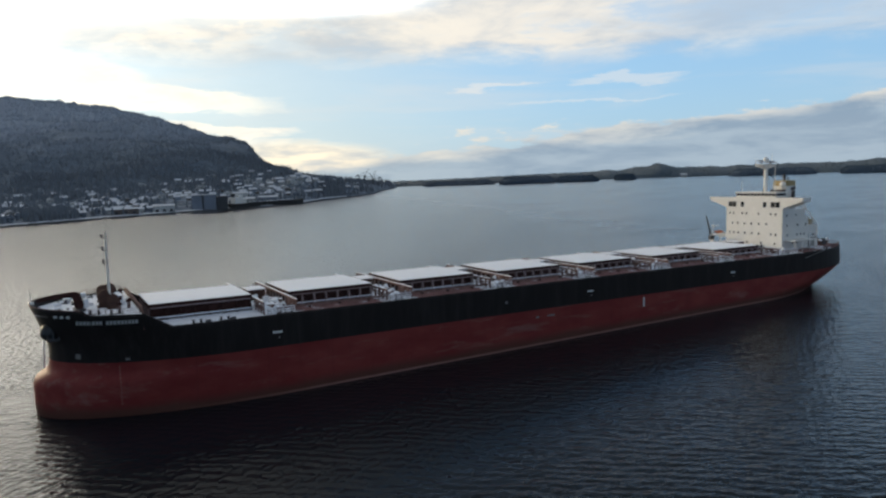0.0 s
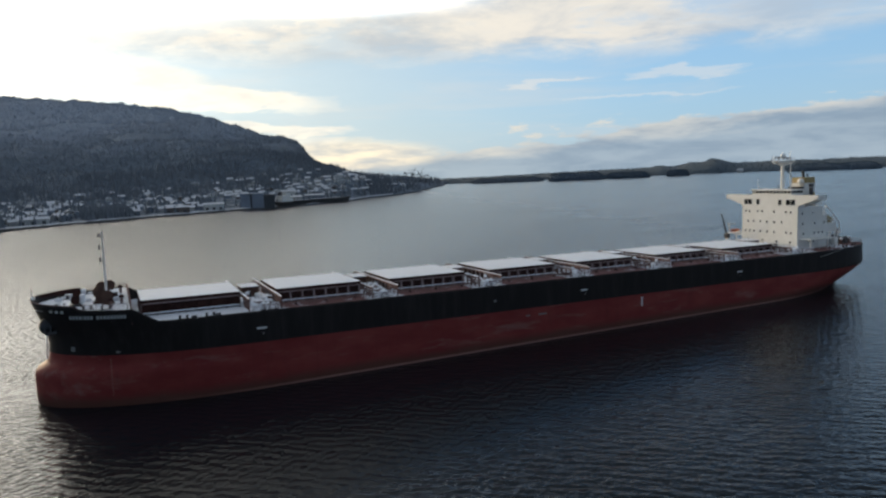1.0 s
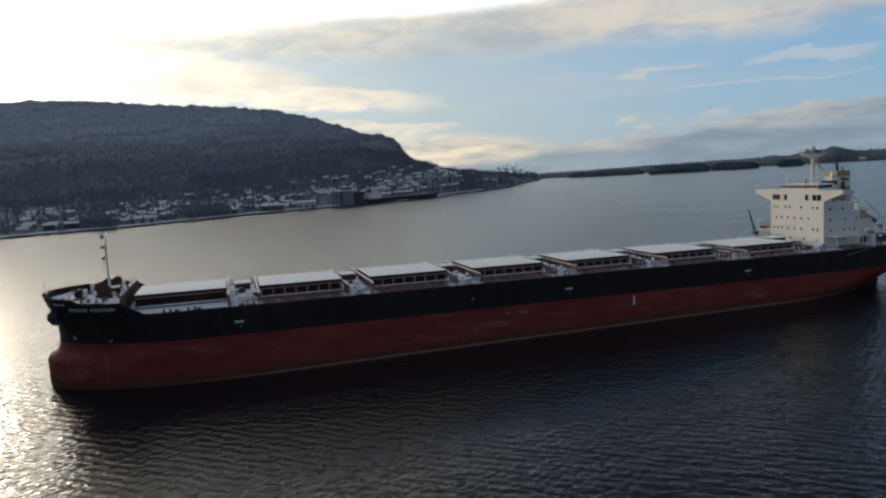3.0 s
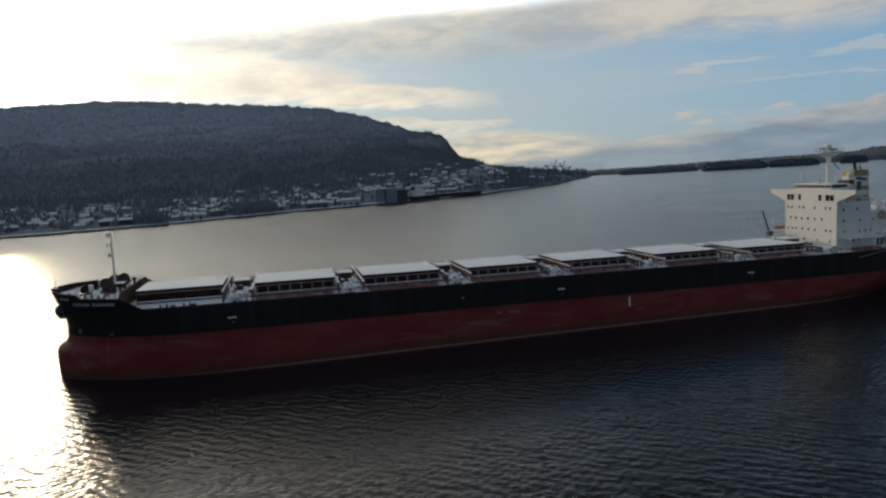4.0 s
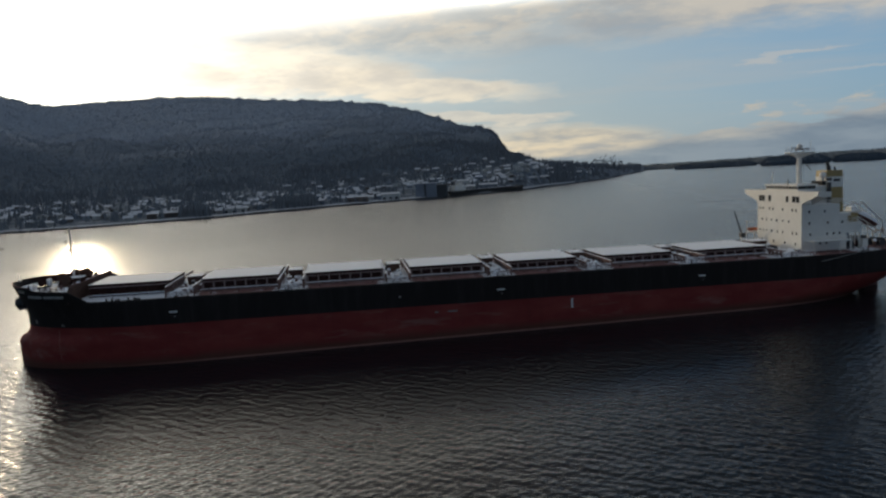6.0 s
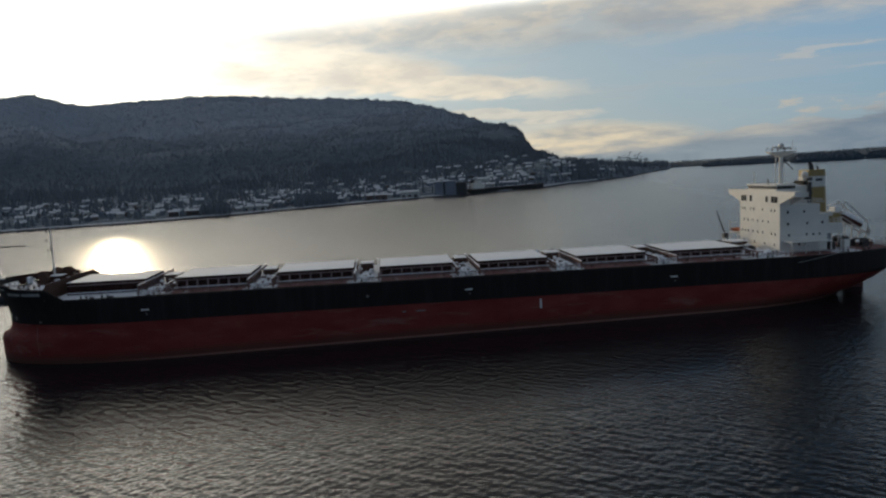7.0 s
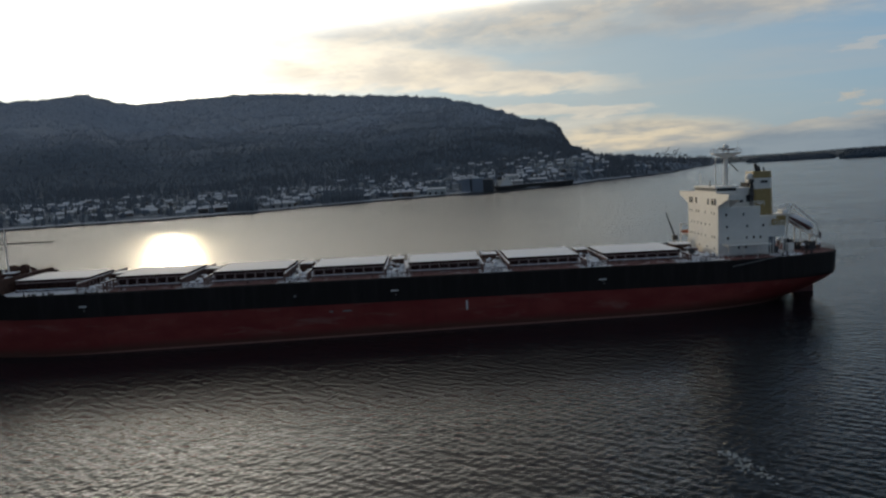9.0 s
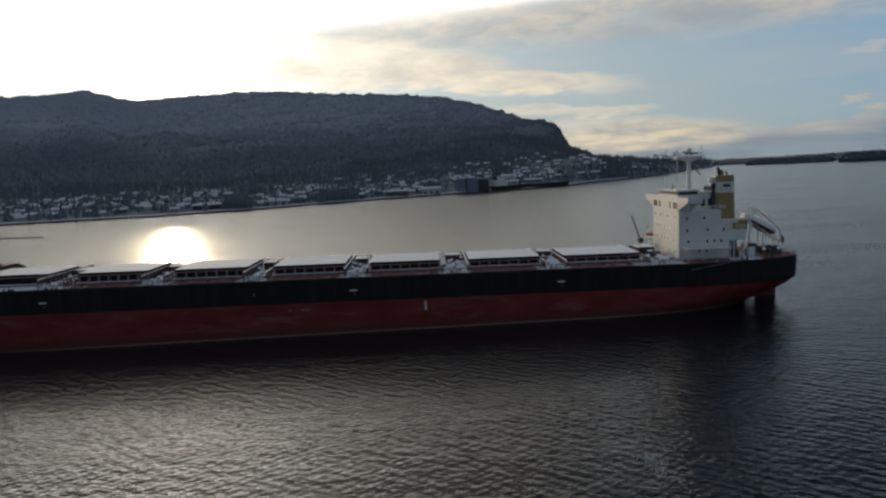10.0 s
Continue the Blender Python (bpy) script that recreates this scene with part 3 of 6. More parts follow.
def fir_mesh(name, spots, material):
    """Many small firs in one mesh: two stacked ragged cones each."""
    rnd = random.Random(5)
    vs, fs = [], []
    for x, y, z, h in spots:
        w = h * rnd.uniform(0.16, 0.25)
        n, turn = 5, rnd.random() * 6.28
        for z0, z1, s in ((0.08, 0.66, 1.0), (0.42, 1.0, 0.68)):
            base = len(vs)
            for i in range(n):
                a = turn + 6.2832 * i / n + rnd.uniform(-0.3, 0.3)
                q = w * s * rnd.uniform(0.75, 1.2)
                vs.append((x + q * math.cos(a), y + q * math.sin(a), z + h * (z0 + rnd.uniform(-0.05, 0.05))))
            vs.append((x + rnd.uniform(-0.04, 0.04) * h, y, z + h * z1))
            for i in range(n):
                fs.append((base + i, base + (i + 1) % n, base + n))
    me = bpy.data.meshes.new(name)
    me.from_pydata(vs, [], fs)
    me.materials.append(M[material])
    return new(name, me)


def build_forest():
    rnd = random.Random(11)
    spots = []
    while len(spots) < 34000:                       # mountain face and crest
        az = rnd.uniform(-34, 15.6)
        rs = interp(az, SHORE)
        k = 1 - rnd.random() ** 1.6 * 0.82
        r = rs + (interp(az, CREST) - rs) * k
        x, y = polar(az, r)
        if noise.noise(Vector((x * 0.004, y * 0.004, 5))) < -0.45 and k < 0.97:
            continue
        tall = 1.0 + 0.9 * max(0.0, (k - 0.9) / 0.1) * (0.5 + noise.noise(Vector((az * 2.3, 1.0, 0.0))))
        spots.append((x, y, land_height(az, r) - 1, rnd.uniform(4.5, 9) * tall))
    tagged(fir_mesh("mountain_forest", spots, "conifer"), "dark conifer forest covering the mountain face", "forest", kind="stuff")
    spots = []
    while len(spots) < 3800:                       # among the houses and on the point
        az = rnd.uniform(-32, 24.0)
        rs = interp(az, SHORE)
        t = rnd.uniform(14, 560)
        x, y = polar(az, rs + t)
        wood = noise.noise(Vector((x * 0.008, y * 0.008, 9))) + (0.35 if 16 < az < 24 else 0) + (0.3 if t > 420 else 0)
        if wood < 0.02 and rnd.random() > 0.12:
            continue
        spots.append((x, y, land_height(az, rs + t) - 0.5, rnd.uniform(7, 15)))
    for a0, a1, t0, t1, n in ((-5.2, -2.0, 12, 110, 420), (17.0, 19.0, 15, 150, 420), (13.4, 14.7, 380, 620, 260), (-12.6, -10.4, 10, 80, 200)):
        for _ in range(n):                         # dense stands by the shore and on the knoll
            az, t = rnd.uniform(a0, a1), rnd.uniform(t0, t1)
            r = interp(az, SHORE) + t
            spots.append((*polar(az, r), land_height(az, r) - 0.5, rnd.uniform(8, 15)))
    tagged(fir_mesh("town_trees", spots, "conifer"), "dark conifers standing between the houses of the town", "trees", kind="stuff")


build_forest()

# ---- far islands ----
FAR = [(20, 14), (23.5, 17), (27, 15), (31, 15), (35, 20), (39, 22), (42.5, 26), (44, 33), (45.0, 40), (45.6, 50), (46.2, 38), (46.9, 31), (49, 27), (53, 28), (57, 28), (60, 32), (63, 40), (70, 44), (85, 40), (110, 30)]


def build_isles():
    # one long back shore, then separate wooded islets in front of it
    def isle(name, label, a0, a1, r0, depth, height, step, dens, seed):
        rnd = random.Random(seed)
        bm = BM()
        azs = np.arange(a0, a1 + 1e-6, step)
        rows = []
        for az in azs:
            e = min(1.0, (az - a0 + 0.02) / (0.12 * (a1 - a0)), (a1 - az + 0.02) / (0.12 * (a1 - a0)))
            e = math.sqrt(max(0.0, e))
            wob = 1 + 0.25 * noise.noise(Vector((az * 0.9, seed, 0)))
            row = []
            for k in (-0.02, 0.0, 0.03, 0.25, 0.6, 1.0, 1.5):
                r = r0 + 30 * noise.noise(Vector((az * 0.7, seed + 4, 0))) + depth * k
                h = -2 if k < 0 else height(az) * e * wob * (0.05, 0.22, 0.62, 0.88, 1.0, 0.8)[(0.0, 0.03, 0.25, 0.6, 1.0, 1.5).index(k)]
                x, y = polar(az, r)
                row.append(bm.verts.new((x, y, h)))
            rows.append(row)
        spots = []
        for a, b in zip(rows, rows[1:]):
            for i in range(6):
                bm.faces.new((a[i], b[i], b[i + 1], a[i + 1]))
                if i > 0:
                    for _ in range(dens):
                        u, v = rnd.random(), rnd.random()
                        p = a[i].co.lerp(b[i].co, u).lerp(a[i + 1].co.lerp(b[i + 1].co, u), v)
                        spots.append((p.x, p.y, p.z - 1.2, rnd.uniform(3, 7.5)))
        bmesh.ops.recalc_face_normals(bm, faces=bm.faces[:])
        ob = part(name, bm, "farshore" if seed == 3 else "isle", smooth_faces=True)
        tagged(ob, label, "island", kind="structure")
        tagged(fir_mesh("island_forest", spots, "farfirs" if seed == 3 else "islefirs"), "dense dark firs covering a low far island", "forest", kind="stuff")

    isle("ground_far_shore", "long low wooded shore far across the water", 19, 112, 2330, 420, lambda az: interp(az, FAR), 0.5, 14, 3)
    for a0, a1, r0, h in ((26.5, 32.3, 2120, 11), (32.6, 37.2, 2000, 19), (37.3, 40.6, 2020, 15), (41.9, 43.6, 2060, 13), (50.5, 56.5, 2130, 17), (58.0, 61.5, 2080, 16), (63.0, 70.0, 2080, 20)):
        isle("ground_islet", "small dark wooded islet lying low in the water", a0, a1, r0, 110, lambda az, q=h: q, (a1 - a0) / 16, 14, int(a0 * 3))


build_isles()


# ---- town on the shore ----
def house_proto(w, d, h, rise, wallm):
    e = new("house")
    bm = BM()
    v = [(-w / 2, 0), (w / 2, 0), (w / 2, h), (0, h + rise), (-w / 2, h)]
    prism(bm, v, -d / 2, d / 2)
    part("wall", bm, wallm, e)
    for s in (-1, 1):
        bm = BM()
        o, t = 0.6, 0.35
        ex = w / 2 + o
        ez = h - rise * o / (w / 2)
        pts = [(0, h + rise + 0.05), (s * ex, ez + 0.05), (s * ex, ez + t + 0.05), (0, h + rise + t + 0.05)]
        prism(bm, pts, -d / 2 - 0.6, d / 2 + 0.6)
        part("roof", bm, "roofsnow", e)
    pane = None
    for x in (-w * 0.27, w * 0.27):
        for s in (-1, 1):
            for z in ([h * 0.36, h * 0.78] if h > 5.5 else [h * 0.5]):
                if pane is None:
                    bm = BM()
                    box(bm, -0.8, 0.8, -0.05, 0.05, -0.7, 0.7)
                    pane = part("window", bm, "glass", e)
                    pane.matrix_basis = Matrix.Translation((x, s * d / 2, z))
                else:
                    again(pane, e, Matrix.Translation((x, s * d / 2, z)))
    bm = BM()
    box(bm, w * 0.2, w * 0.2 + 0.8, -0.4, 0.4, h + rise * 0.4, h + rise + 0.9)
    part("chimney", bm, "wall_c", e)
    return e


def build_town():
    rnd = random.Random(21)
    labels = {"wall_a": "pale wooden house under a snowy gable roof", "wall_b": "grey-blue wooden house under a snowy gable roof", "wall_c": "brown wooden house under a snowy gable roof"}
    protos = []
    for w, d, h, rise, wm in ((8, 10, 4.6, 2.3, "wall_a"), (7.5, 9, 5.4, 2.2, "wall_b"), (10, 7.5, 4.2, 2.0, "wall_c"), (11, 9, 5.6, 2.4, "wall_a"), (9, 12, 6.0, 2.4, "wall_b"), (14, 10, 5.0, 2.2, "wall_a")):
        e = house_proto(w, d, h, rise, wm)
        tagged(e, labels[wm], "house", "houses of the shore town")
        protos.append(e)
    taken, used, count = [], set(), 0
    for _ in range(16000):
        if count >= 390:
            break
        az = rnd.uniform(-29, 20.5)
        rs = interp(az, SHORE)
        row = rnd.choice((36, 62, 88, 114, 140, 166, 194, 222, 252, 284, 320, 360))
        if az > 15.5 and row > 230:
            continue
        t = row + rnd.uniform(-5, 5)
        x, y = polar(az, rs + t)
        # four quarters of the town, with woods between them
        lived = any(a0 < az < a1 and t0 < t < t1 for a0, a1, t0, t1 in ((-29, -17.5, 120, 370), (-14, -4.5, 40, 300), (-1.5, 6.5, 30, 240), (7.5, 18.5, 60, 260)))
        if not lived and rnd.random() > 0.07:
            continue
        if noise.noise(Vector((x * 0.011, y * 0.011, 9))) > 0.22:
            continue
        if any((x - a) ** 2 + (y - b) ** 2 < 14.5 ** 2 for a, b in taken):
            continue
        if 130 < x < 380 and y < 960:
            continue
        taken.append((x, y))
        z = min(land_height(az, rs + t + q) for q in (-7, 0, 7)) - 0.4
        m = pose(x, y, z, 0, 0, -az + rnd.choice((0, 90)) + rnd.uniform(-8, 8))
        k = rnd.randrange(6)
        if k in used:
            copy_thing(protos[k], m)
        else:
            protos[k].matrix_basis = m
            used.add(k)
        count += 1


build_town()


def ground_at(x, y):
    az = math.degrees(math.atan2(x - CX, y - CY))
    return land_height(az, math.hypot(x - CX, y - CY))


def build_terminal():
    # tall storage block, lower sheds, a long wharf on piles
    e = new("storage_building")
    e.matrix_basis = pose(196, 838, 1.5, 0, 0, -10)
    for x0, x1 in ((-18, -5.2), (-2.6, 13)):
        bm = BM()
        box(bm, x0, x1, -9, 9, -3, 20, 0.2)
        part("wall", bm, "shed", e)
    bm = BM()
    box(bm, -5.1, -2.7, -8.6, 9, -3, 20.0)
    part("stair_tower", bm, "steel", e)
    bm = BM()
    box(bm, -19, 13.4, -10, 10, 20.05, 20.9)
    part("roof", bm, "roofsnow", e)
    bm = BM()
    box(bm, 13.1, 28, -7, 8, -3, 17.5, 0.2)
    part("annex", bm, "steel", e, "dark windowless annex")
    tagged(e, "tall grey storage building with a snowy flat roof on the waterfront", "warehouse")
    for x, y, w, d, h, m_, rz in ((256, 880, 34, 20, 9, "wall_a", -12), (300, 905, 28, 16, 8, "wall_b", -14), (140, 822, 26, 18, 8, "wall_a", -6), (92, 800, 30, 14, 7, "wall_c", -3), (30, 780, 36, 14, 6, "wall_b", 0), (-60, 712, 30, 12, 6, "wall_a", 8), (-140, 690, 34, 13, 6, "wall_c", 14), (262, 916, 20, 16, 14, "wall_a", -12)):
        e = new("shed")
        e.matrix_basis = pose(x, y, max(1.0, ground_at(x, y)) - 0.5, 0, 0, rz)
        bm = BM()
        box(bm, -w / 2, w / 2, -d / 2, d / 2, 0, h, 0.1)
        part("wall", bm, m_, e)
        bm = BM()
        prism_x(bm, [(-d / 2 - 0.5, h + 0.02), (d / 2 + 0.5, h + 0.02), (0, h + 2.2)], -w / 2 - 0.5, w / 2 + 0.5)
        part("roof", bm, "roofsnow", e)
        for i in range(3):
            bm = BM()
            xx = -w * 0.33 + i * w * 0.33
            box(bm, xx - 1.8, xx + 1.8, -d / 2 - 0.08, -d / 2, 0.2, 3.8)
            part("shed_door", bm, "steel", e)
        tagged(e, "low waterfront shed with a snow-covered roof", "shed", "sheds along the waterfront")
    # a low stone quay behind the moored ship
    e = new("quay")
    a, b = Vector((226, 866, 0)), Vector((346, 925, 0))
    ln = (b - a).length
    turn = math.degrees(math.atan2(b.y - a.y, b.x - a.x))
    e.matrix_basis = Matrix.Translation(a) @ pose(0, 0, 0, 0, 0, turn)
    bm = BM()
    box(bm, 0, ln, 0, 14, -3, 3.0, 0.1)
    part("quay_wall", bm, "pier", e)
    bm = BM()
    box(bm, 0, ln, 0.6, 14.4, 3.0, 3.4)
    part("snow_layer", bm, "roofsnow", e)
    tagged(e, "low dark quay with a snow-covered top", "quay")
    build_moored_ship(turn)


def build_moored_ship(turn):
    e = new("moored_ship")
    e.matrix_basis = Matrix.Translation((228, 845, 0)) @ pose(0, 0, 0, 0, 0, turn)
    ln, hb = 140.0, 9.5
    bm = BM()
    rows = []
    for i in range(29):
        u = i / 28
        w = hb * min(1.0, 0.72 + 4 * u) * (1 - max(0.0, (u - 0.80) / 0.20) ** 2.2)
        sheer = 6.6 + 2.2 * max(0.0, (u - 0.82) / 0.18) + 1.0 * max(0.0, (0.2 - u) / 0.2)
        rake = 4.0 * max(0.0, (u - 0.9) / 0.1)
        rows.append([bm.verts.new((ln * u + (rake if z > 0 else 0), s * max(0.05, w) * (1.0 if z > 0 else 0.92), z)) for s, z in ((-1, -2.5), (-1, sheer), (1, sheer), (1, -2.5))])
    for a, b in zip(rows, rows[1:]):
        for j in range(3):
            bm.faces.new((a[j], b[j], b[j + 1], a[j + 1]))
    for r in (rows[0], rows[-1]):
        bm.faces.new(r)
    bmesh.ops.recalc_face_normals(bm, faces=bm.faces[:])
    part("hull", bm, "pier", e)
    for z0, z1, x0, x1, w in ((7.6, 12.4, 4, 24, 8.0), (12.4, 16.4, 6, 20, 7.0), (16.4, 19.2, 12, 19, 7.6)):
        bm = BM()
        box(bm, x0, x1, -w, w, z0, z1, 0.15)
        part("deckhouse", bm, "white", e)
    bm = BM()
    box(bm, 5, 10, -2, 2, 16.4, 21.5, 0.3)
    part("funnel", bm, "steel", e)
    for i in range(5):
        x = 30 + i * 19
        bm = BM()
        box(bm, x, x + 15, -6, 6, 6.62, 8.2, 0.2)
        c = part("hatch", bm, "pier", e)
        bm = BM()
        box(bm, x, x + 15, -6, 6, 8.21, 8.6, 0.15)
        part("snow_layer", bm, "roofsnow", c)
    part("mast", rod(BM(), (128, 0, 6.5), (128, 0, 16), 0.35, 0.2, 6), "wall_a", e)
    tagged(e, "dark cargo ship with a pale deckhouse moored at the quay", "ship")


build_terminal()


def build_port_crane():
    e = new("container_crane")
    bm = BM()
    box(bm, -13, 13, -9, -7.4, 0, 1.6)
    box(bm, -13, 13, 7.4, 9, 0, 1.6)
    part("sill_beam", bm, "crane", e)
    for x in (-11, 11):
        for y in (-8.2, 8.2):
            part("leg", rod(BM(), (x, y, 0.5), (x * 0.9, y, 30), 1.0, 0.8), "crane", e)
    bm = BM()
    box(bm, -24, 14, -2.5, 2.5, 28.5, 31.0, 0.2)
    part("girder", bm, "crane", e)
    part("boom", rod(BM(), (12, 0, 30), (26, 0, 52), 1.3, 0.9), "crane", e)
    bm = BM()
    rod(bm, (6, -6, 30), (4, 0, 43), 0.7)
    rod(bm, (6, 6, 30), (4, 0, 43), 0.7)
    rod(bm, (4, 0, 43), (22, 0, 46), 0.3)
    rod(bm, (4, 0, 43), (-22, 0, 31), 0.3)
    part("a_frame", bm, "crane", e)
    bm = BM()
    box(bm, -20, -12, -3.5, 3.5, 31.1, 35, 0.2)
    part("machine_house", bm, "crane", e)
    tagged(e, "grey container crane with its boom raised", "port crane", "cranes on the point")
    return e


c0 = build_port_crane()
for i, (az, r, rz) in enumerate(((20.9, 1660, -20), (21.6, 1720, -24), (22.2, 1790, 150))):
    x, y = polar(az, r)
    c0.scale = (0.62, 0.62, 0.62)
    m = pose(x, y, land_height(az, r) - 0.5, 0, 0, rz)
    if i == 0:
        c0.matrix_basis = m @ Matrix.Diagonal((0.62, 0.62, 0.62, 1))
    else:
        copy_thing(c0, m)


def build_riprap():
    rnd = random.Random(8)
    vs, fs = [], []
    for _ in range(2600):
        az = rnd.uniform(-33, 24)
        r = interp(az, SHORE) + rnd.uniform(-2.5, 7)
        x, y = polar(az, r)
        s = rnd.uniform(0.7, 2.0)
        b = len(vs)
        zc = max(0.1, land_height(az, r) * 0.7)
        for dx, dy, dz in ((-1, -1, -1), (1, -1, -1), (1, 1, -1), (-1, 1, -1), (-.7, -.7, .8), (.7, -.7, .6), (.7, .7, .9), (-.7, .7, .7)):
            vs.append((x + s * (dx + rnd.uniform(-.3, .3)), y + s * (dy + rnd.uniform(-.3, .3)), zc + s * 0.7 * (dz + rnd.uniform(-.2, .2))))
        for f in ((0, 1, 5, 4), (1, 2, 6, 5), (2, 3, 7, 6), (3, 0, 4, 7), (4, 5, 6, 7)):
            fs.append(tuple(b + i for i in f))
    me = bpy.data.meshes.new("shore_rocks")
    me.from_pydata(vs, [], fs)
    me.materials.append(M["rock"])
    tagged(new("shore_rocks", me), "dark boulders along the harbour shore", "rocks", kind="stuff")


build_riprap()


def build_shore_road():
    bm = BM()
    last = None
    for az in np.arange(-33, 19.01, 0.4):
        cur = []
        for t, dz in ((9.0, -0.6), (9.0, 0.35), (14.0, 0.45), (14.0, -0.6)):
            r = interp(az, SHORE) + t
            cur.append(bm.verts.new((*polar(az, r), land_height(az, r) + dz)))
        if last:
            for j in range(4):
                bm.faces.new((last[j], cur[j], cur[(j + 1) % 4], last[(j + 1) % 4]))
        last = cur
    bmesh.ops.recalc_face_normals(bm, faces=bm.faces[:])
    ob = part("road", bm, "roofsnow")
    tagged(ob, "snow-covered road along the harbour shore", "road", kind="structure")


build_shore_road()


def build_log_boom():
    e = new("log_boom")
    a, b = Vector((-330, 418, 0)), Vector((-179, 387.5, 0))
    rnd = random.Random(6)
    log = None
    for i in range(13):
        m = Matrix.Translation(a.lerp(b, i / 13)) @ pose(0, rnd.uniform(-0.5, 0.5), 0.15, 0, 0, math.degrees(math.atan2(b.y - a.y, b.x - a.x)))
        if log is None:
            log = part("log", rod(BM(), (0, 0, 0), (11.2, 0, 0), 0.75, 0.6, 8), "pier", e)
            log.matrix_basis = m
        else:
            again(log, e, m)
    tagged(e, "long dark floating log boom low in the water", "log boom")


build_log_boom()


def build_cabin():
    e = new("cabin")
    az = math.degrees(math.atan2(2093 - CX, 1698 - CY))
    x, y = polar(az, 2318)
    e.matrix_basis = pose(x, y, 2.0, 0, 0, -az)
    bm = BM()
    prism_x(bm, [(-5, -2), (5, -2), (5, 5), (0, 8), (-5, 5)], -9, 9)
    part("wall", bm, "wall_a", e)
    bm = BM()
    prism_x(bm, [(-5.6, 4.9), (0, 8.2), (5.6, 4.9), (5.6, 5.4), (0, 8.8), (-5.6, 5.4)], -9.5, 9.5)
    part("roof", bm, "roofsnow", e)
    for i in (-5, 0, 5):
        bm = BM()
        box(bm, i - 1, i + 1, -5.1, -5.0, 1.4, 3.2)
        part("window", bm, "glass", e)
    tagged(e, "small white cabin on the far wooded shore", "cabin")


build_cabin()

# ---- the ship: x from the bow (0) to the stern (225), y to starboard, z from the mean waterline; port side at y = -16.13 ----
TRIM = 0.889                      # degrees, down by the stern
HALF = 16.13
DECK, FOC = 13.55, 16.15          # main deck and forecastle deck
ship = new("bulk_carrier")
tagged(ship, "black and red bulk carrier with snowy hatches lying at anchor", "ship")
ship.matrix_basis = Matrix.Translation((112, 0, 0)) @ pose(0, 0, 0, 0, TRIM, 0) @ Matrix.Translation((-112, 0, 0))

STEM = [(-6, 0.6), (-3, -0.1), (3.8, -0.2), (4.8, 0.2), (5.3, 1.2), (5.9, 2.1), (7.0, 2.4), (9.5, 2.5), (11.5, 2.2), (14.0, 1.25), (17.5, 0.0)]
STERN = [(-6, 205), (0.0, 211.5), (1.6, 214), (3.0, 218.8), (4.5, 222.9), (6.0, 224.5), (8.0, 225.0), (18, 225.0)]
SHEER = [(0, 17.45), (7.5, 17.2), (8.2, 16.4), (16.2, 16.25), (19.6, 13.75), (225, 13.55)]


def half_breadth(x, z):
    xs, xe = interp(z, STEM), interp(z, STERN)
    run = interp(z, [(-6, 46), (0, 42), (6, 36), (14, 24), (17.5, 20)])
    u = min(1.0, max(0.0, (x - xs) / run))
    b = HALF * (1 - (1 - u) ** 2.0) ** 0.5
    endb = interp(z, [(4.5, 0.0), (8.1, 7.4), (13.6, 7.9)])
    tail = interp(z, [(-6, 52), (1.6, 38), (7, 33), (13.6, 32)])
    v = min(1.0, max(0.0, (xe - x) / tail))
    s = endb + (HALF - endb) * (1 - (1 - v) ** 2.0) ** interp(z, [(1.6, 0.5), (8, 0.62), (13.6, 0.8)])
    return min(b, s)


def build_hull():
    bm = BM()
    us = [0.06 * (i / 14) ** 2 for i in range(14)] + list(np.linspace(0.06, 0.13, 12)) + [x / 225 for x in (7.5, 8.2, 16.2, 19.6)] + list(np.linspace(0.15, 0.82, 24)) + list(np.linspace(0.84, 1.0, 26))
    us.sort()
    vs_ = [0, 0.2] + list(np.linspace(0.26, 1.0, 24))
    sides = {}
    for s in (-1, 1):
        grid = []
        for u in us:
            row = []
            for v in vs_:
                xn = 225 * u
                zt = interp(xn, SHEER)
                z = -5.5 + (zt + 5.5) * v
                xs, xe = interp(z, STEM), interp(z, STERN)
                x = xs + (xe - xs) * u
                b = half_breadth(x, z)
                row.append(bm.verts.new((x, s * b, z)))
            grid.append(row)
        sides[s] = grid
        for a, c in zip(grid, grid[1:]):
            for i in range(len(vs_) - 1):
                q = (a[i], c[i], c[i + 1], a[i + 1])
                bm.faces.new(q if s < 0 else q[::-1])
    a, c = sides[-1][-1], sides[1][-1]
    for i in range(len(vs_) - 1):
        bm.faces.new((a[i], c[i], c[i + 1], a[i + 1]))
    bmesh.ops.remove_doubles(bm, verts=bm.verts[:], dist=0.01)
    bmesh.ops.recalc_face_normals(bm, faces=bm.faces[:])
    ob = part("hull", bm, "hull", ship, "black topsides over a scuffed red bottom", True)
    sol = ob.modifiers.new("plating", "SOLIDIFY")
    sol.thickness, sol.offset = 0.22, -1
    return ob


build_hull()


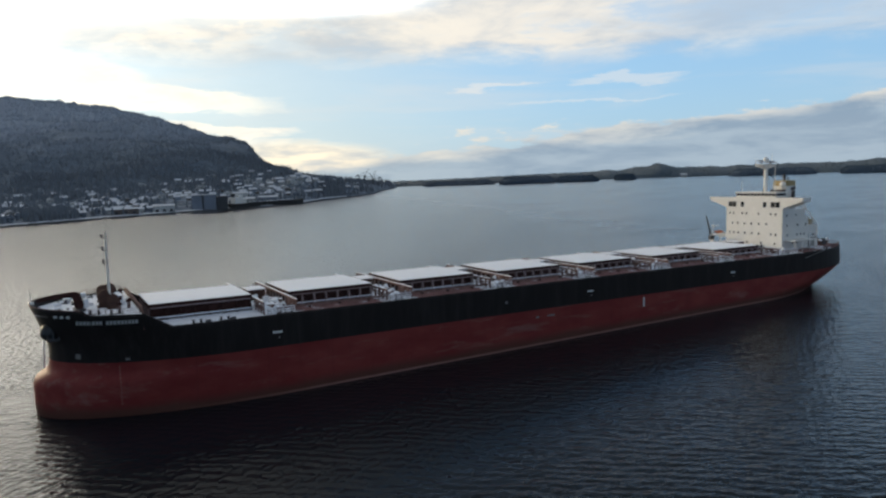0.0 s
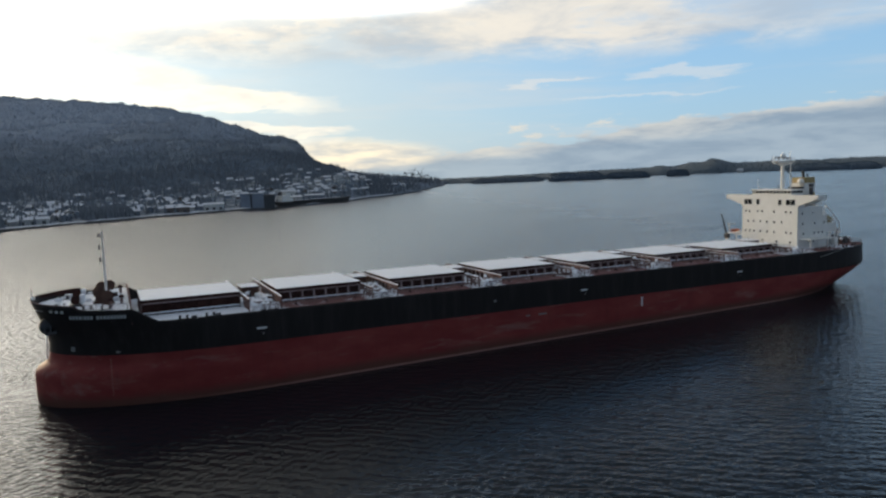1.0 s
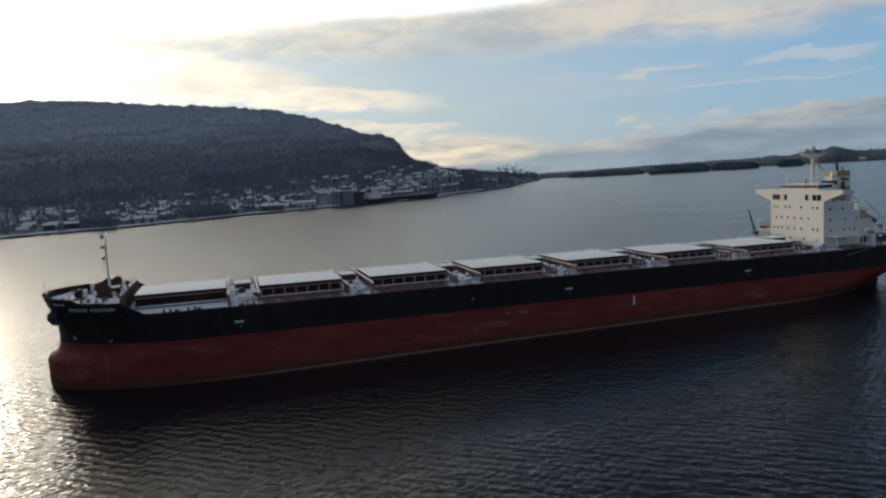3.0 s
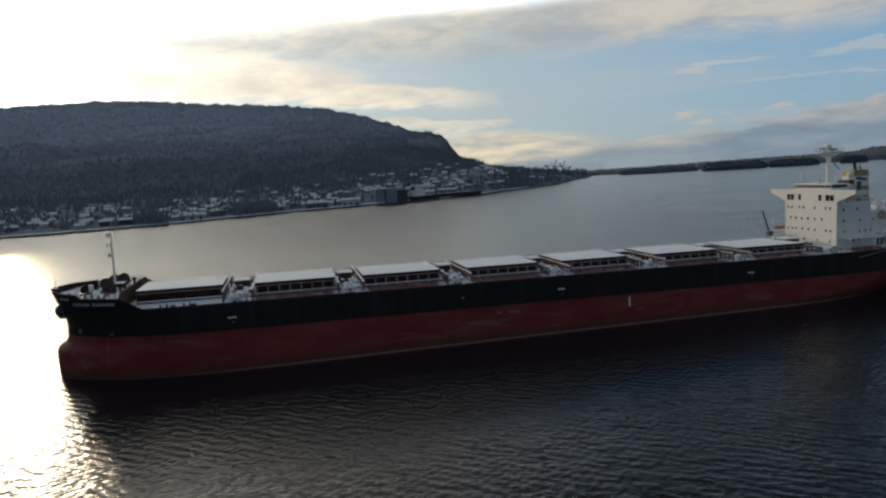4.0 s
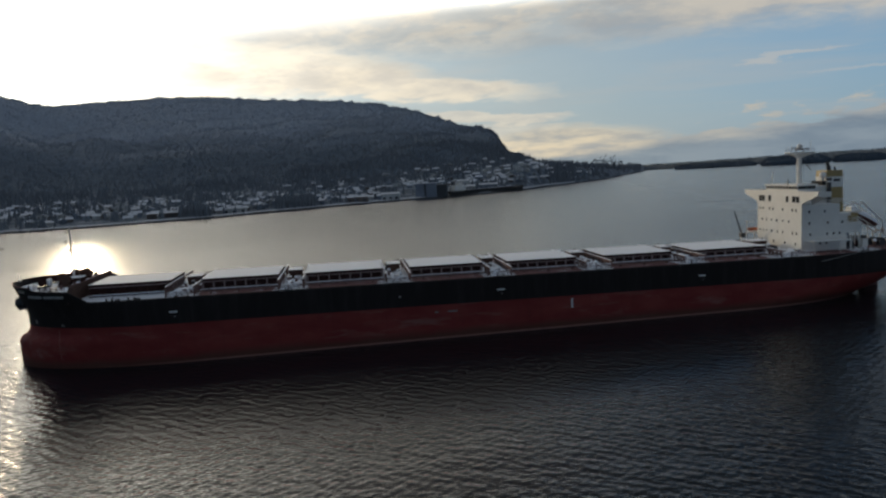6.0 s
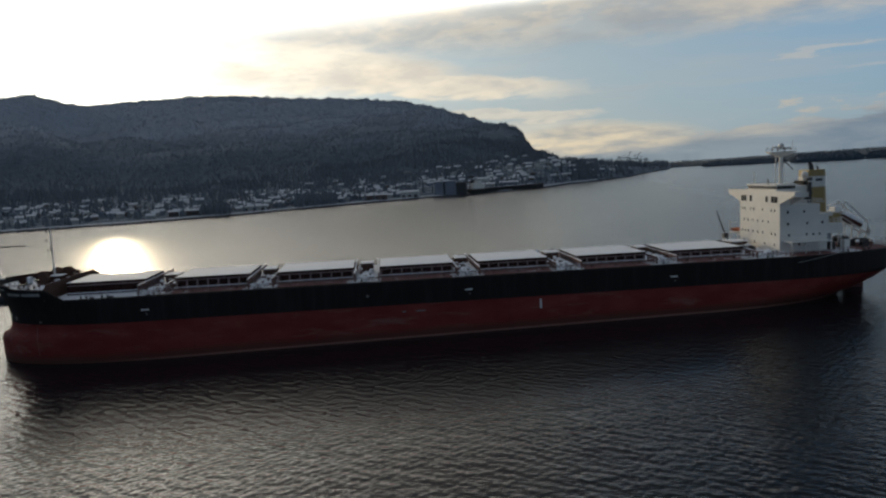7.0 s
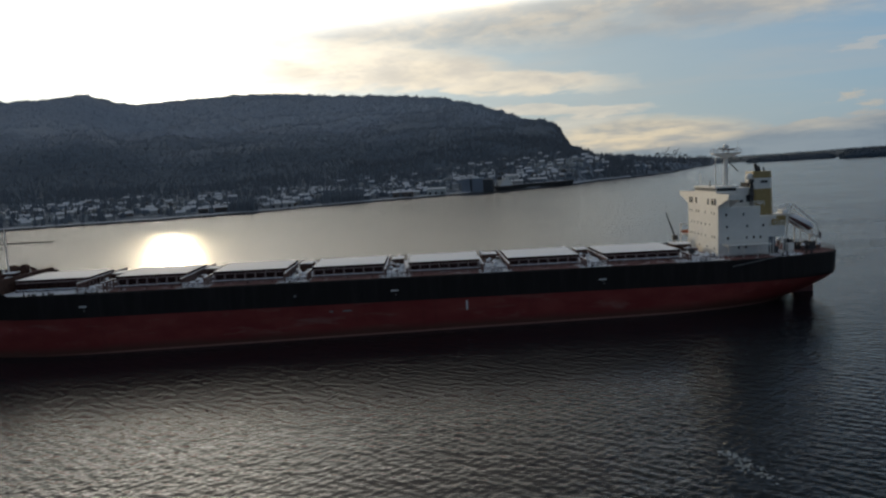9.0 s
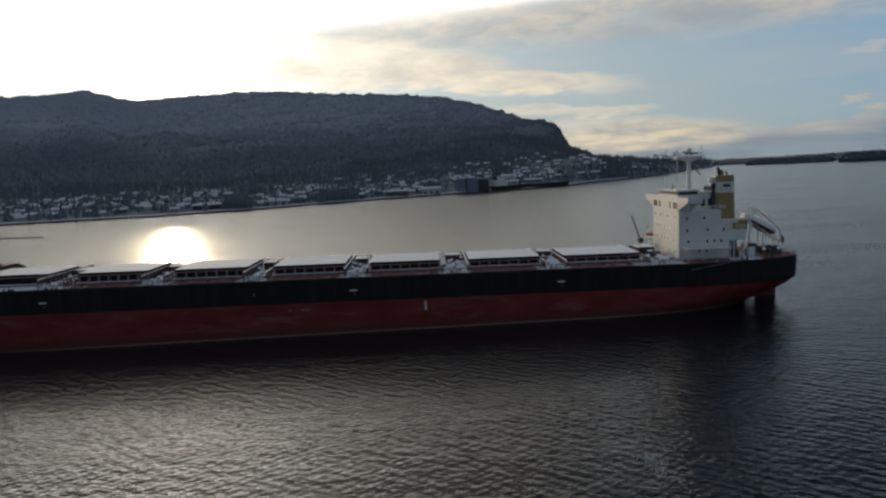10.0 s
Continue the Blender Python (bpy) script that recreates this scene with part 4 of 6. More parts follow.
def plan_deck(name, x0, x1, z, inset, material, n=50, thick=0.25):
    bm = BM()
    top, bot = [], []
    for zz, keep in ((z, top), (z - thick, bot)):
        left, right = [], []
        for i in range(n + 1):
            k = i / n
            x = x0 + (x1 - x0) * (k if x0 > 15 else k ** 1.6)
            b = max(0.05, half_breadth(x, z) - inset)
            left.append(bm.verts.new((x, -b, zz)))
            right.append(bm.verts.new((x, b, zz)))
        keep.extend((left, right))
    for i in range(n):
        bm.faces.new((top[0][i], top[0][i + 1], top[1][i + 1], top[1][i]))
        bm.faces.new((bot[0][i], bot[1][i], bot[1][i + 1], bot[0][i + 1]))
        for s in (0, 1):
            bm.faces.new((top[s][i], bot[s][i], bot[s][i + 1], top[s][i + 1]))
    for i in (0, n):
        bm.faces.new((top[0][i], top[1][i], bot[1][i], bot[0][i]))
    bmesh.ops.recalc_face_normals(bm, faces=bm.faces[:])
    return part(name, bm, material, ship)


plan_deck("main_deck", 16.7, 224.7, DECK - 0.05, 0.16, "deck")
plan_deck("forecastle_deck", 1.0, 16.4, FOC, 0.2, "frosty")
bm = BM()
bw = half_breadth(16.4, 15) - 0.3
prism_x(bm, [(-bw, DECK - 0.05), (bw, DECK - 0.05), (bw, FOC), (bw - 1.5, FOC + 0.9), (-bw + 1.5, FOC + 0.9), (-bw, FOC)], 16.4, 16.65)
fb = part("forecastle_bulkhead", bm, "rust", ship)
bm = BM()
box(bm, 16.36, 16.69, -bw + 1.5, bw - 1.5, FOC + 0.9, FOC + 1.0)
part("bulkhead_cap", bm, "rail", fb)

# ---- hatches ----
HATCH = [(18.6, 36.0, 7.0), (43.6, 60.6, 7.6), (67.6, 85.2, 7.6), (92.3, 109.6, 7.6), (116.4, 133.4, 7.6), (141.3, 158.6, 7.6), (165.4, 184.4, 7.6)]


def build_hatch(x0, x1, hw, n):
    ztop = 16.50 - 0.0045 * (x0 - 20)
    zc = ztop - 0.68                                  # coaming top
    bm = BM()
    loops = []
    for g, z in ((0.0, DECK - 0.05), (0.0, zc - 0.02), (0.3, zc - 0.02), (0.3, DECK - 0.05)):
        loops.append([bm.verts.new((x, y, z)) for x, y in ((x0 + g, -hw + g), (x1 - g, -hw + g), (x1 - g, hw - g), (x0 + g, hw - g))])
    for a, b in zip(loops, loops[1:] + loops[:1]):
        for i in range(4):
            bm.faces.new((a[i], a[(i + 1) % 4], b[(i + 1) % 4], b[i]))
    bmesh.ops.recalc_face_normals(bm, faces=bm.faces[:])
    coam = part("hatch_coaming", bm, "coaming", ship)
    for s in (-1, 1):
        bm = BM()
        box(bm, x0 - 0.2, x1 + 0.2, min(s * (hw + 0.01), s * (hw + 0.5)), max(s * (hw + 0.01), s * (hw + 0.5)), zc - 0.24, zc - 0.05)
        part("coaming_bar", bm, "stay", coam)
        bm = BM()
        box(bm, x0 - 0.2, x1 + 0.2, min(s * (hw + 0.62), s * (hw + 0.9)), max(s * (hw + 0.62), s * (hw + 0.9)), DECK + 0.32, DECK + 0.52)
        part("coaming_bar", bm, "frosty", coam)
    # stays under the coaming bar, along both sides
    m = 8
    stay = None
    for s in (-1, 1):
        for i in range(m):
            x = x0 + (x1 - x0) * i / (m - 1)
            if stay is None:
                bm = BM()
                prism_x(bm, [(0, 0), (-0.95, 0), (-0.9, 0.3), (-0.48, zc - 0.28 - DECK), (0, zc - 0.28 - DECK)], -0.14, 0.14)
                stay = part("stay", bm, "stay" if n else "coaming", coam)
                ob = stay
            else:
                ob = again(stay, coam)
            ob.matrix_basis = Matrix.Translation((x, s * hw, DECK)) @ (Matrix.Identity(4) if s < 0 else pose(0, 0, 0, 0, 0, 180))
    # upright ribs on both ends
    rib = None
    for x, s in ((x0, -1), (x1, 1)):
        for i in range(8):
            y = -hw + 0.25 + (2 * hw - 0.5) * i / 7
            if rib is None:
                bm = BM()
                prism(bm, [(0, 0), (-0.5, 0), (-0.46, 0.3), (-0.3, zc - 0.28 - DECK), (0, zc - 0.28 - DECK)], -0.12, 0.12)
                rib = part("end_rib", bm, "stay", coam)
                ob = rib
            else:
                ob = again(rib, coam)
            ob.matrix_basis = Matrix.Translation((x, y, DECK)) @ (Matrix.Identity(4) if s < 0 else pose(0, 0, 0, 0, 0, 180))
    # two side-rolling panels under snow
    for s in (-1, 1):
        bm = BM()
        y0, y1 = (-(hw + 0.35), -0.006) if s < 0 else (0.006, hw + 0.35)
        box(bm, x0 - 0.35, x1 + 0.35, y0, y1, zc - 0.01, ztop - 0.10, 0.05)
        cov = part("hatch_cover_panel", bm, "coaming", ship, "brown steel cover panel with white top")
        bm = BM()
        nx, ny = 14, 7
        g = [[None] * (ny + 1) for _ in range(nx + 1)]
        for i in range(nx + 1):
            for j in range(ny + 1):
                x = x0 - 0.33 + (x1 - x0 + 0.66) * i / nx
                y = y0 + (y1 - y0) * j / ny
                edge = min(i, nx - i, j if s < 0 else ny - j) == 0
                crown = 0.05 * (1 - abs(y) / (hw + 0.4))
                z = ztop - 0.1 + (0.03 if edge else 0.09 + crown + 0.05 * noise.noise(Vector((x * 0.4, y * 0.4, n))))
                g[i][j] = bm.verts.new((x, y, z))
        for i in range(nx):
            for j in range(ny):
                bm.faces.new((g[i][j], g[i + 1][j], g[i + 1][j + 1], g[i][j + 1]))
        r = bmesh.ops.extrude_face_region(bm, geom=bm.faces[:])
        for v in r["geom"]:
            if isinstance(v, bmesh.types.BMVert):
                v.co.z = ztop - 0.105
        bmesh.ops.recalc_face_normals(bm, faces=bm.faces[:])
        part("snow_layer", bm, "snow_top", cov, "thin crusted snow")
    # transverse rails on which the panels roll out, with posts
    for x in ((x0 - 0.75, x1 + 0.75) if n else (x1 + 0.75,)):
        bm = BM()
        box(bm, x - 0.16, x + 0.16, -14.2, 14.2, zc - 0.38, zc - 0.16)
        box(bm, x - 0.06, x + 0.06, -14.2, 14.2, zc - 0.162, zc + 0.02)
        rail = part("cover_rail", bm, "rail", ship)
        for z, r in ((DECK + 1.25, 0.09), (DECK + 0.7, 0.08)):
            for s in (-1, 1):
                bm = BM()
                box(bm, x - r, x + r, min(s * 14.1, s * (hw + 0.3)), max(s * 14.1, s * (hw + 0.3)), z - r, z + r)
                part("chord", bm, "rail", rail)
        for y0, y1 in ((-14.1, -hw - 0.6), (-hw - 0.4, hw + 0.4), (hw + 0.6, 14.1)):
            bm = BM()
            box(bm, x - 0.18, x + 0.18, y0, y1, zc + 0.025, zc + 0.11, 0.03)
            part("snow_strip", bm, "snow_top", rail)
        post = None
        for y in (-14.0, -12.2, -10.4, -8.6, 8.6, 10.4, 12.2, 14.0):
            if post is None:
                bm = BM()
                box(bm, -0.13, 0.13, -0.13, 0.13, DECK - 0.05, zc - 0.42)
                post = part("post", bm, "rail", rail)
                post.matrix_basis = Matrix.Translation((x, y, 0))
            else:
                again(post, rail, Matrix.Translation((x, y, 0)))
        bm = BM()
        for s in (-1, 1):
            for y in (8.6, 10.4, 12.2):
                rod(bm, (x, s * y, DECK), (x, s * (y + 1.8), zc - 0.45), 0.06, n=4)
        part("brace", bm, "rail", rail)


def build_gooseneck(x, y):
    """An arched vent pipe."""
    bm = BM()
    pts = [(x - 0.65, DECK), (x - 0.65, 15.3)] + [(x - 0.65 * math.cos(math.pi * i / 8), 15.3 + 0.6 * math.sin(math.pi * i / 8)) for i in range(1, 9)] + [(x + 0.65, 14.9)]
    for (xa, za), (xb, zb) in zip(pts, pts[1:]):
        rod(bm, (xa, y, za), (xb, y, zb), 0.085, n=6)
    part("gooseneck_vent", bm, "black", ship)


for i, (a, b, h) in enumerate(HATCH):
    build_hatch(a, b, h, i)
    if i:
        build_gooseneck(a - 2.0, 9.6)

# ---- deckhouse ----
HX, HY0, HY1, YC = 194.1, -8.9, 10.7, 0.9      # front wall, its two sides, middle


def build_house():
    # tower: walls up to the bridge deck
    bm = BM()
    box(bm, HX, 204.9, HY0, HY1, DECK - 0.05, 25.75, 0.04)
    box(bm, 204.9, 207.0, HY0 + 0.02, HY1 - 0.02, DECK - 0.05, 23.1, 0.04)
    tower = part("deckhouse", bm, "white", ship, "white accommodation block with small square windows")
    # bridge storey whose front spreads into wings
    bm = BM()
    prism_x(bm, [(HY0, 25.7), (HY0 - 0.2, 26.2), (-15.1, 28.3), (-15.3, 29.35), (17.1, 29.35), (16.9, 28.3), (HY1 + 0.2, 26.2), (HY1, 25.7)], HX - 0.06, HX + 0.3)
    part("bridge_front", bm, "white", ship)
    bm = BM()
    box(bm, HX + 0.3, 200.5, YC - 7.6, YC + 7.6, 25.76, 28.4)
    part("bridge_deckhouse", bm, "white", ship)
    bm = BM()
    box(bm, HX + 0.3, 197.6, -15.1, 16.9, 28.0, 28.2)
    for y0, y1 in ((-15.3, -15.1), (16.9, 17.1)):
        box(bm, HX + 0.3, 197.6, y0, y1, 28.0, 29.3)
    box(bm, 197.5, 197.65, -15.3, YC - 7, 28.0, 29.2)
    box(bm, 197.5, 197.65, YC + 7, 17.1, 28.0, 29.2)
    part("bridge_wing", bm, "white", ship)
    for s, y0 in ((-1, HY0), (1, HY1)):
        part("wing_bracket", prism_x(BM(), [(y0, 25.6), (y0 + s * 6.0, 27.98), (y0 + s * 0.0, 27.98)], 196.9, 197.2), "white", ship)
    # wheelhouse above, with its band of windows
    bm = BM()
    box(bm, HX + 0.7, 200.3, YC - 6.9, YC + 6.9, 28.4, 29.75)
    box(bm, HX + 0.45, 200.6, YC - 7.1, YC + 7.1, 30.55, 30.95, 0.05)
    for y in np.linspace(YC - 6.8, YC + 6.8, 12):
        box(bm, HX + 0.72, HX + 0.9, y - 0.09, y + 0.09, 29.75, 30.55)
    wh = part("wheelhouse", bm, "white", ship)
    bm = BM()
    box(bm, HX + 0.92, 200.1, YC - 6.75, YC + 6.75, 29.75, 30.55)
    part("window_band", bm, "glass", wh, "dark wheelhouse windows")
    # monkey island block behind the wheelhouse
    bm = BM()
    box(bm, 200.7, 205.0, YC - 5.6, YC + 5.6, 25.76, 30.3, 0.04)
    upper = part("upper_house", bm, "white", ship)
    for x in (201.4, 203.2):
        bm = BM()
        box(bm, x, x + 1.0, YC - 5.66, YC - 5.6, 26.6, 28.4)
        part("door", bm, "steel", upper)
    # aft block on pillars over an open recess
    bm = BM()
    box(bm, 207.0, 211.3, HY0 + 0.1, HY1 - 0.1, 17.9, 20.6, 0.04)
    aft = part("aft_house", bm, "white", ship)
    # grey instead of white: the recess's shade is put into this wall's colour
    bm = BM()
    box(bm, 207.0, 210.9, -4.6, 6.4, DECK - 0.05, 17.9)
    part("inner_wall", bm, "shed", aft)
    for x in (208.4, 211.0):
        for y in (HY0 + 0.4, HY1 - 0.4):
            part("pillar", rod(BM(), (x, y, DECK - 0.05), (x, y, 17.9), 0.14), "white", aft)
    bm = BM()
    box(bm, 207.0, 210.4, -6.0, 7.8, 20.6, 22.9, 0.04)
    part("casing_base", bm, "white", ship)
    bm = BM()
    box(bm, 210.4, 213.4, -5.0, 6.8, 20.0, 22.6, 0.05)
    part("casing_base", bm, "buff", ship, "ochre block at the foot of the funnel")
    bm = BM()
    box(bm, 212.0, 217.2, -2.0, 3.4, 22.62, 22.85)
    part("boat_platform", bm, "white", ship)
    # front windows
    for y0, y1 in ((7.1, 9.9), (4.3, 5.4), (-3.5, -2.4), (-8.0, -5.0)):
        bm = BM()
        box(bm, HX - 0.10, HX - 0.02, y0, y1, 26.35, 27.95, 0.02)
        w = part("window", bm, "glass", tower, "large dark bridge window")
        bm = BM()
        for a, b, c, d in ((y0 - 0.12, y1 + 0.12, 27.95, 28.07), (y0 - 0.12, y1 + 0.12, 26.23, 26.35), (y0 - 0.12, y0, 26.35, 27.95), (y1, y1 + 0.12, 26.35, 27.95)):
            box(bm, HX - 0.13, HX - 0.03, a, b, c, d)
        if y1 - y0 > 2:
            box(bm, HX - 0.13, HX - 0.03, (y0 + y1) / 2 - 0.06, (y0 + y1) / 2 + 0.06, 26.35, 27.95)
        part("window_frame", bm, "white", w)
    pane = None
    rows = ((24.3, (9.4, 8.0, 4.9, 3.4, -0.9, -5.0, -6.6)), (21.2, (8.4, 6.4, 4.0, 1.6, -1.0, -3.6)), (18.2, (9.4, 7.8, 6.2, 3.8, 1.4, -1.0, -5.2, -6.8)), (15.4, (8.4, 3.0, -2.0, -6.5)))
    for z, ys in rows:
        for y in ys:
            if pane is None:
                bm = BM()
                box(bm, -0.05, 0.02, -0.24, 0.24, -0.33, 0.33, 0.02)
                pane = part("porthole", bm, "glass", tower, "small dark square window")
                pane.matrix_basis = Matrix.Translation((HX, y, z))
            else:
                again(pane, tower, Matrix.Translation((HX, y, z)))
    side = ((23.9, (196.2, 200.6)), (20.9, (196.3, 201.5, 205.6)), (18.0, (196.6, 201.4, 203.2, 204.9)), (15.6, (199.4, 201.2)))
    for z, xs in side:
        for x in xs:
            again(pane, tower, Matrix.Translation((x, HY0, z)) @ pose(0, 0, 0, 0, 0, 90))
    return tower


build_house()


def build_funnel():
    bm = BM()
    outline = [(206.6, -1.3), (207.2, -1.7), (210.9, -1.7), (211.6, -1.1), (211.6, 2.9), (210.9, 3.5), (207.2, 3.5), (206.6, 3.1)]

    def loft(bm, z0, z1, g0, g1):
        a = [bm.verts.new((209.1 + (x - 209.1) * g0, 0.9 + (y - 0.9) * g0, z0)) for x, y in outline]
        b = [bm.verts.new((209.1 + (x - 209.1) * g1, 0.9 + (y - 0.9) * g1, z1)) for x, y in outline]
        bm.faces.new(a[::-1])
        bm.faces.new(b)
        n = len(outline)
        for i in range(n):
            bm.faces.new((a[i], a[(i + 1) % n], b[(i + 1) % n], b[i]))
        return bm

    f = part("funnel", loft(bm, 22.9, 29.7, 1.08, 1.0), "buff", ship, "ochre funnel with a white band and dark pipes")
    part("funnel_band", loft(BM(), 29.7, 32.5, 1.0, 1.0), "white", f, "white band")
    part("funnel_top", loft(BM(), 32.5, 34.2, 1.0, 0.96), "buff", f)
    bm = BM()
    box(bm, 208.4, 210.2, -1.85, -1.70, 31.2, 31.9)
    part("funnel_badge", bm, "steel", f, "dark badge")
    for x, y, h, r in ((208.2, 0.2, 36.3, 0.42), (209.6, 1.4, 35.6, 0.3), (210.4, 0.4, 35.2, 0.22)):
        part("exhaust_pipe", rod(BM(), (x, y, 34.2), (x - 0.3, y, h), r, n=10), "black", f)
    bm = BM()
    box(bm, 203.8, 204.6, -5.9, -5.1, 25.75, 31.2, 0.05)
    col = part("vent_column", bm, "steel", ship, "slender dark vent column beside the funnel")
    bm = BM()
    for z in (28.0, 31.6):
        box(bm, 203.65, 204.75, -6.1, -4.9, z, z + 0.8, 0.15)
    part("vent_head", bm, "steel", col)
    bm = BM()
    box(bm, 205.3, 206.5, -1.4, 3.2, 25.95, 31.4, 0.05)
    part("engine_casing", bm, "soot", ship, "dark engine casing beside the funnel")
    bm = BM()
    rod(bm, (206.0, -0.6, 31.4), (206.0, -0.6, 32.6), 0.4, n=10)
    bmesh.ops.create_uvsphere(bm, u_segments=12, v_segments=8, radius=0.95, matrix=Matrix.Translation((205.9, -0.7, 33.0)))
    part("ventilator_cowl", bm, "white", f, "pale round ventilator cowl", True)


build_funnel()


def build_mast():
    x, y = 200.7, 1.6
    m = part("radar_mast", rod(BM(), (x, y, 30.3), (x, y, 38.6), 0.58, 0.48, 12), "white", ship, "white radar mast with scanners and aerials")
    bm = BM()
    lo = [bm.verts.new((x + a * 0.55, y + b * 0.5, 38.0)) for a, b in ((-1, -1), (1, -1), (1, 1), (-1, 1))]
    hi = [bm.verts.new((x + a * 3.6, y + b * 1.3, 39.25)) for a, b in ((-1, -1), (1, -1), (1, 1), (-1, 1))]
    top = [bm.verts.new((v.co.x, v.co.y, 39.45)) for v in hi]
    bm.faces.new(lo[::-1])
    bm.faces.new(top)
    for a, b in ((lo, hi), (hi, top)):
        for i in range(4):
            bm.faces.new((a[i], a[(i + 1) % 4], b[(i + 1) % 4], b[i]))
    plat = part("platform", bm, "white", m)
    bm = BM()
    box(bm, x - 0.1, x + 0.1, y - 3.4, y + 3.4, 38.6, 38.75)
    part("yard", bm, "white", m)
    bm = BM()
    for dz in (0.5, 1.0):
        for q in (-1.25, 1.25):
            rod(bm, (x - 3.5, y + q, 39.45 + dz), (x + 3.5, y + q, 39.45 + dz), 0.04, n=4)
    for i in range(5):
        for q in (-1.25, 1.25):
            rod(bm, (x - 3.5 + 1.75 * i, y + q, 39.45), (x - 3.5 + 1.75 * i, y + q, 40.45), 0.045, n=4)
    part("platform_rail", bm, "rail", plat)
    for dy, z, l in ((-1.6, 40.1, 1.6), (1.7, 40.5, 1.2)):
        bm = BM()
        rod(bm, (x, y + dy, 39.4), (x, y + dy, z), 0.12)
        box(bm, x - l, x + l, y + dy - 0.14, y + dy + 0.14, z, z + 0.25)
        part("radar_scanner", bm, "steel", m)
    bm = BM()
    bmesh.ops.create_uvsphere(bm, u_segments=12, v_segments=8, radius=0.75)
    bmesh.ops.translate(bm, verts=bm.verts[:], vec=(x, y, 40.9))
    part("radome", bm, "white", m, "", True)
    for dx, dy, h in ((3.4, 0.4, 42.4), (-0.4, 3.2, 41.4), (0, 0, 42.0), (-3.2, 0.5, 41.0)):
        part("aerial", rod(BM(), (x + dx, y + dy, 38.7), (x + dx, y + dy, h), 0.06, n=5), "white", m)
    part("mast_stay", rod(BM(), (x, y, 37.8), (203.4, y - 1.2, 34.5), 0.12), "steel", m)
    part("aerial_pole", rod(BM(), (196.0, 6.6, 30.95), (196.0, 6.6, 34.2), 0.08), "white", ship)
    part("aerial_pole", rod(BM(), (194.9, -5.6, 30.95), (194.9, -5.6, 38.8), 0.11), "white", ship)
    part("wheelhouse_lamp", rod(BM(), (195.2, -1.5, 30.95), (195.2, -1.5, 32.4), 0.16), "steel", ship)


build_mast()


def build_lifeboat():
    b = part("lifeboat_ramp", BM(), "white", ship)
    bm = BM()
    for y in (-0.9, 2.1):
        rod(bm, (214.5, y, 22.6), (224.5, y, 16.0), 0.16)
        rod(bm, (215.5, y, DECK), (216.2, y, 22.0), 0.18)
        rod(bm, (223.6, y, DECK), (223.6, y, 16.8), 0.16)
        rod(bm, (219.5, y, DECK), (219.5, y, 19.4), 0.14)
        rod(bm, (216.2, y, 22.0), (217.4, y, 25.3), 0.17)
        rod(bm, (217.4, y, 25.3), (223.9, y, 19.6), 0.17)
        rod(bm, (223.9, y, 19.6), (224.5, y, 16.0), 0.15)
    for x, z in ((216.2, 21.6), (220, 19.1), (223.6, 16.7)):
        rod(bm, (x, -0.9, z), (x, 2.1, z), 0.12)
    box(bm, 213.4, 216.4, -1.5, 2.7, 22.2, 22.4)
    bm.to_mesh(b.data)
    bm.free()
    bm = BM()
    box(bm, 214.7, 216.3, -0.7, 1.9, 22.4, 23.9, 0.12)
    for y in (-0.9, 2.1):
        rod(bm, (214.4, y, 24.2), (216.8, y, 25.0), 0.14)
    part("boarding_platform", bm, "frosty", b)
    bm = BM()
    bmesh.ops.create_uvsphere(bm, u_segments=16, v_segments=10, radius=1.0)
    tilt = Matrix.Translation((220.3, 0.6, 20.2)) @ pose(0, 0, 0, 0, 29.0, 0)
    top = bm.copy()
    for b_, keep_low, name, mat, lab in ((bm, True, "lifeboat", "orange", "dark red free-fall lifeboat on its ramp"), (top, False, "lifeboat_canopy", "frosty", "snow-dusted canopy")):
        gone = [v for v in b_.verts if (v.co.z > 0.35 if keep_low else v.co.z < -0.05)]
        bmesh.ops.delete(b_, geom=gone, context="VERTS")
        k = 1.0 if keep_low else 1.02
        for v in b_.verts:
            blunt = math.copysign(abs(v.co.x) ** 0.7, v.co.x)
            v.co = Vector((blunt * 3.7 * k, v.co.y * 1.35 * k, v.co.z * (1.5 if v.co.z > 0 else 1.35) * k))
        bmesh.ops.transform(b_, matrix=tilt, verts=b_.verts[:])
        part(name, b_, mat, ship, lab, True)


build_lifeboat()

# rudder
bm = BM()
prism(bm, [(217.6, -5), (218.0, 3.6), (220.6, 4.3), (223.3, 4.9), (223.5, -5)], -0.45, 0.45)
part("rudder", bm, "redhull", ship, "red rudder rising above the water")

# foremast
fm = part("foremast", rod(BM(), (12.7, 0, FOC), (12.7, 0, 29.2), 0.26, 0.12, 8), "white", ship, "slim white foremast with lamps")
for z, w in ((28.1, 0.9), (25.9, 1.3), (23.6, 0.8)):
    bm = BM()
    box(bm, 12.0, 12.7, -w, w, z, z + 0.1)
    rod(bm, (12.1, -w, z), (12.1, -w, z + 0.7), 0.17)
    rod(bm, (12.1, w, z), (12.1, w, z + 0.65), 0.18)
    part("lamp_platform", bm, "steel", fm)


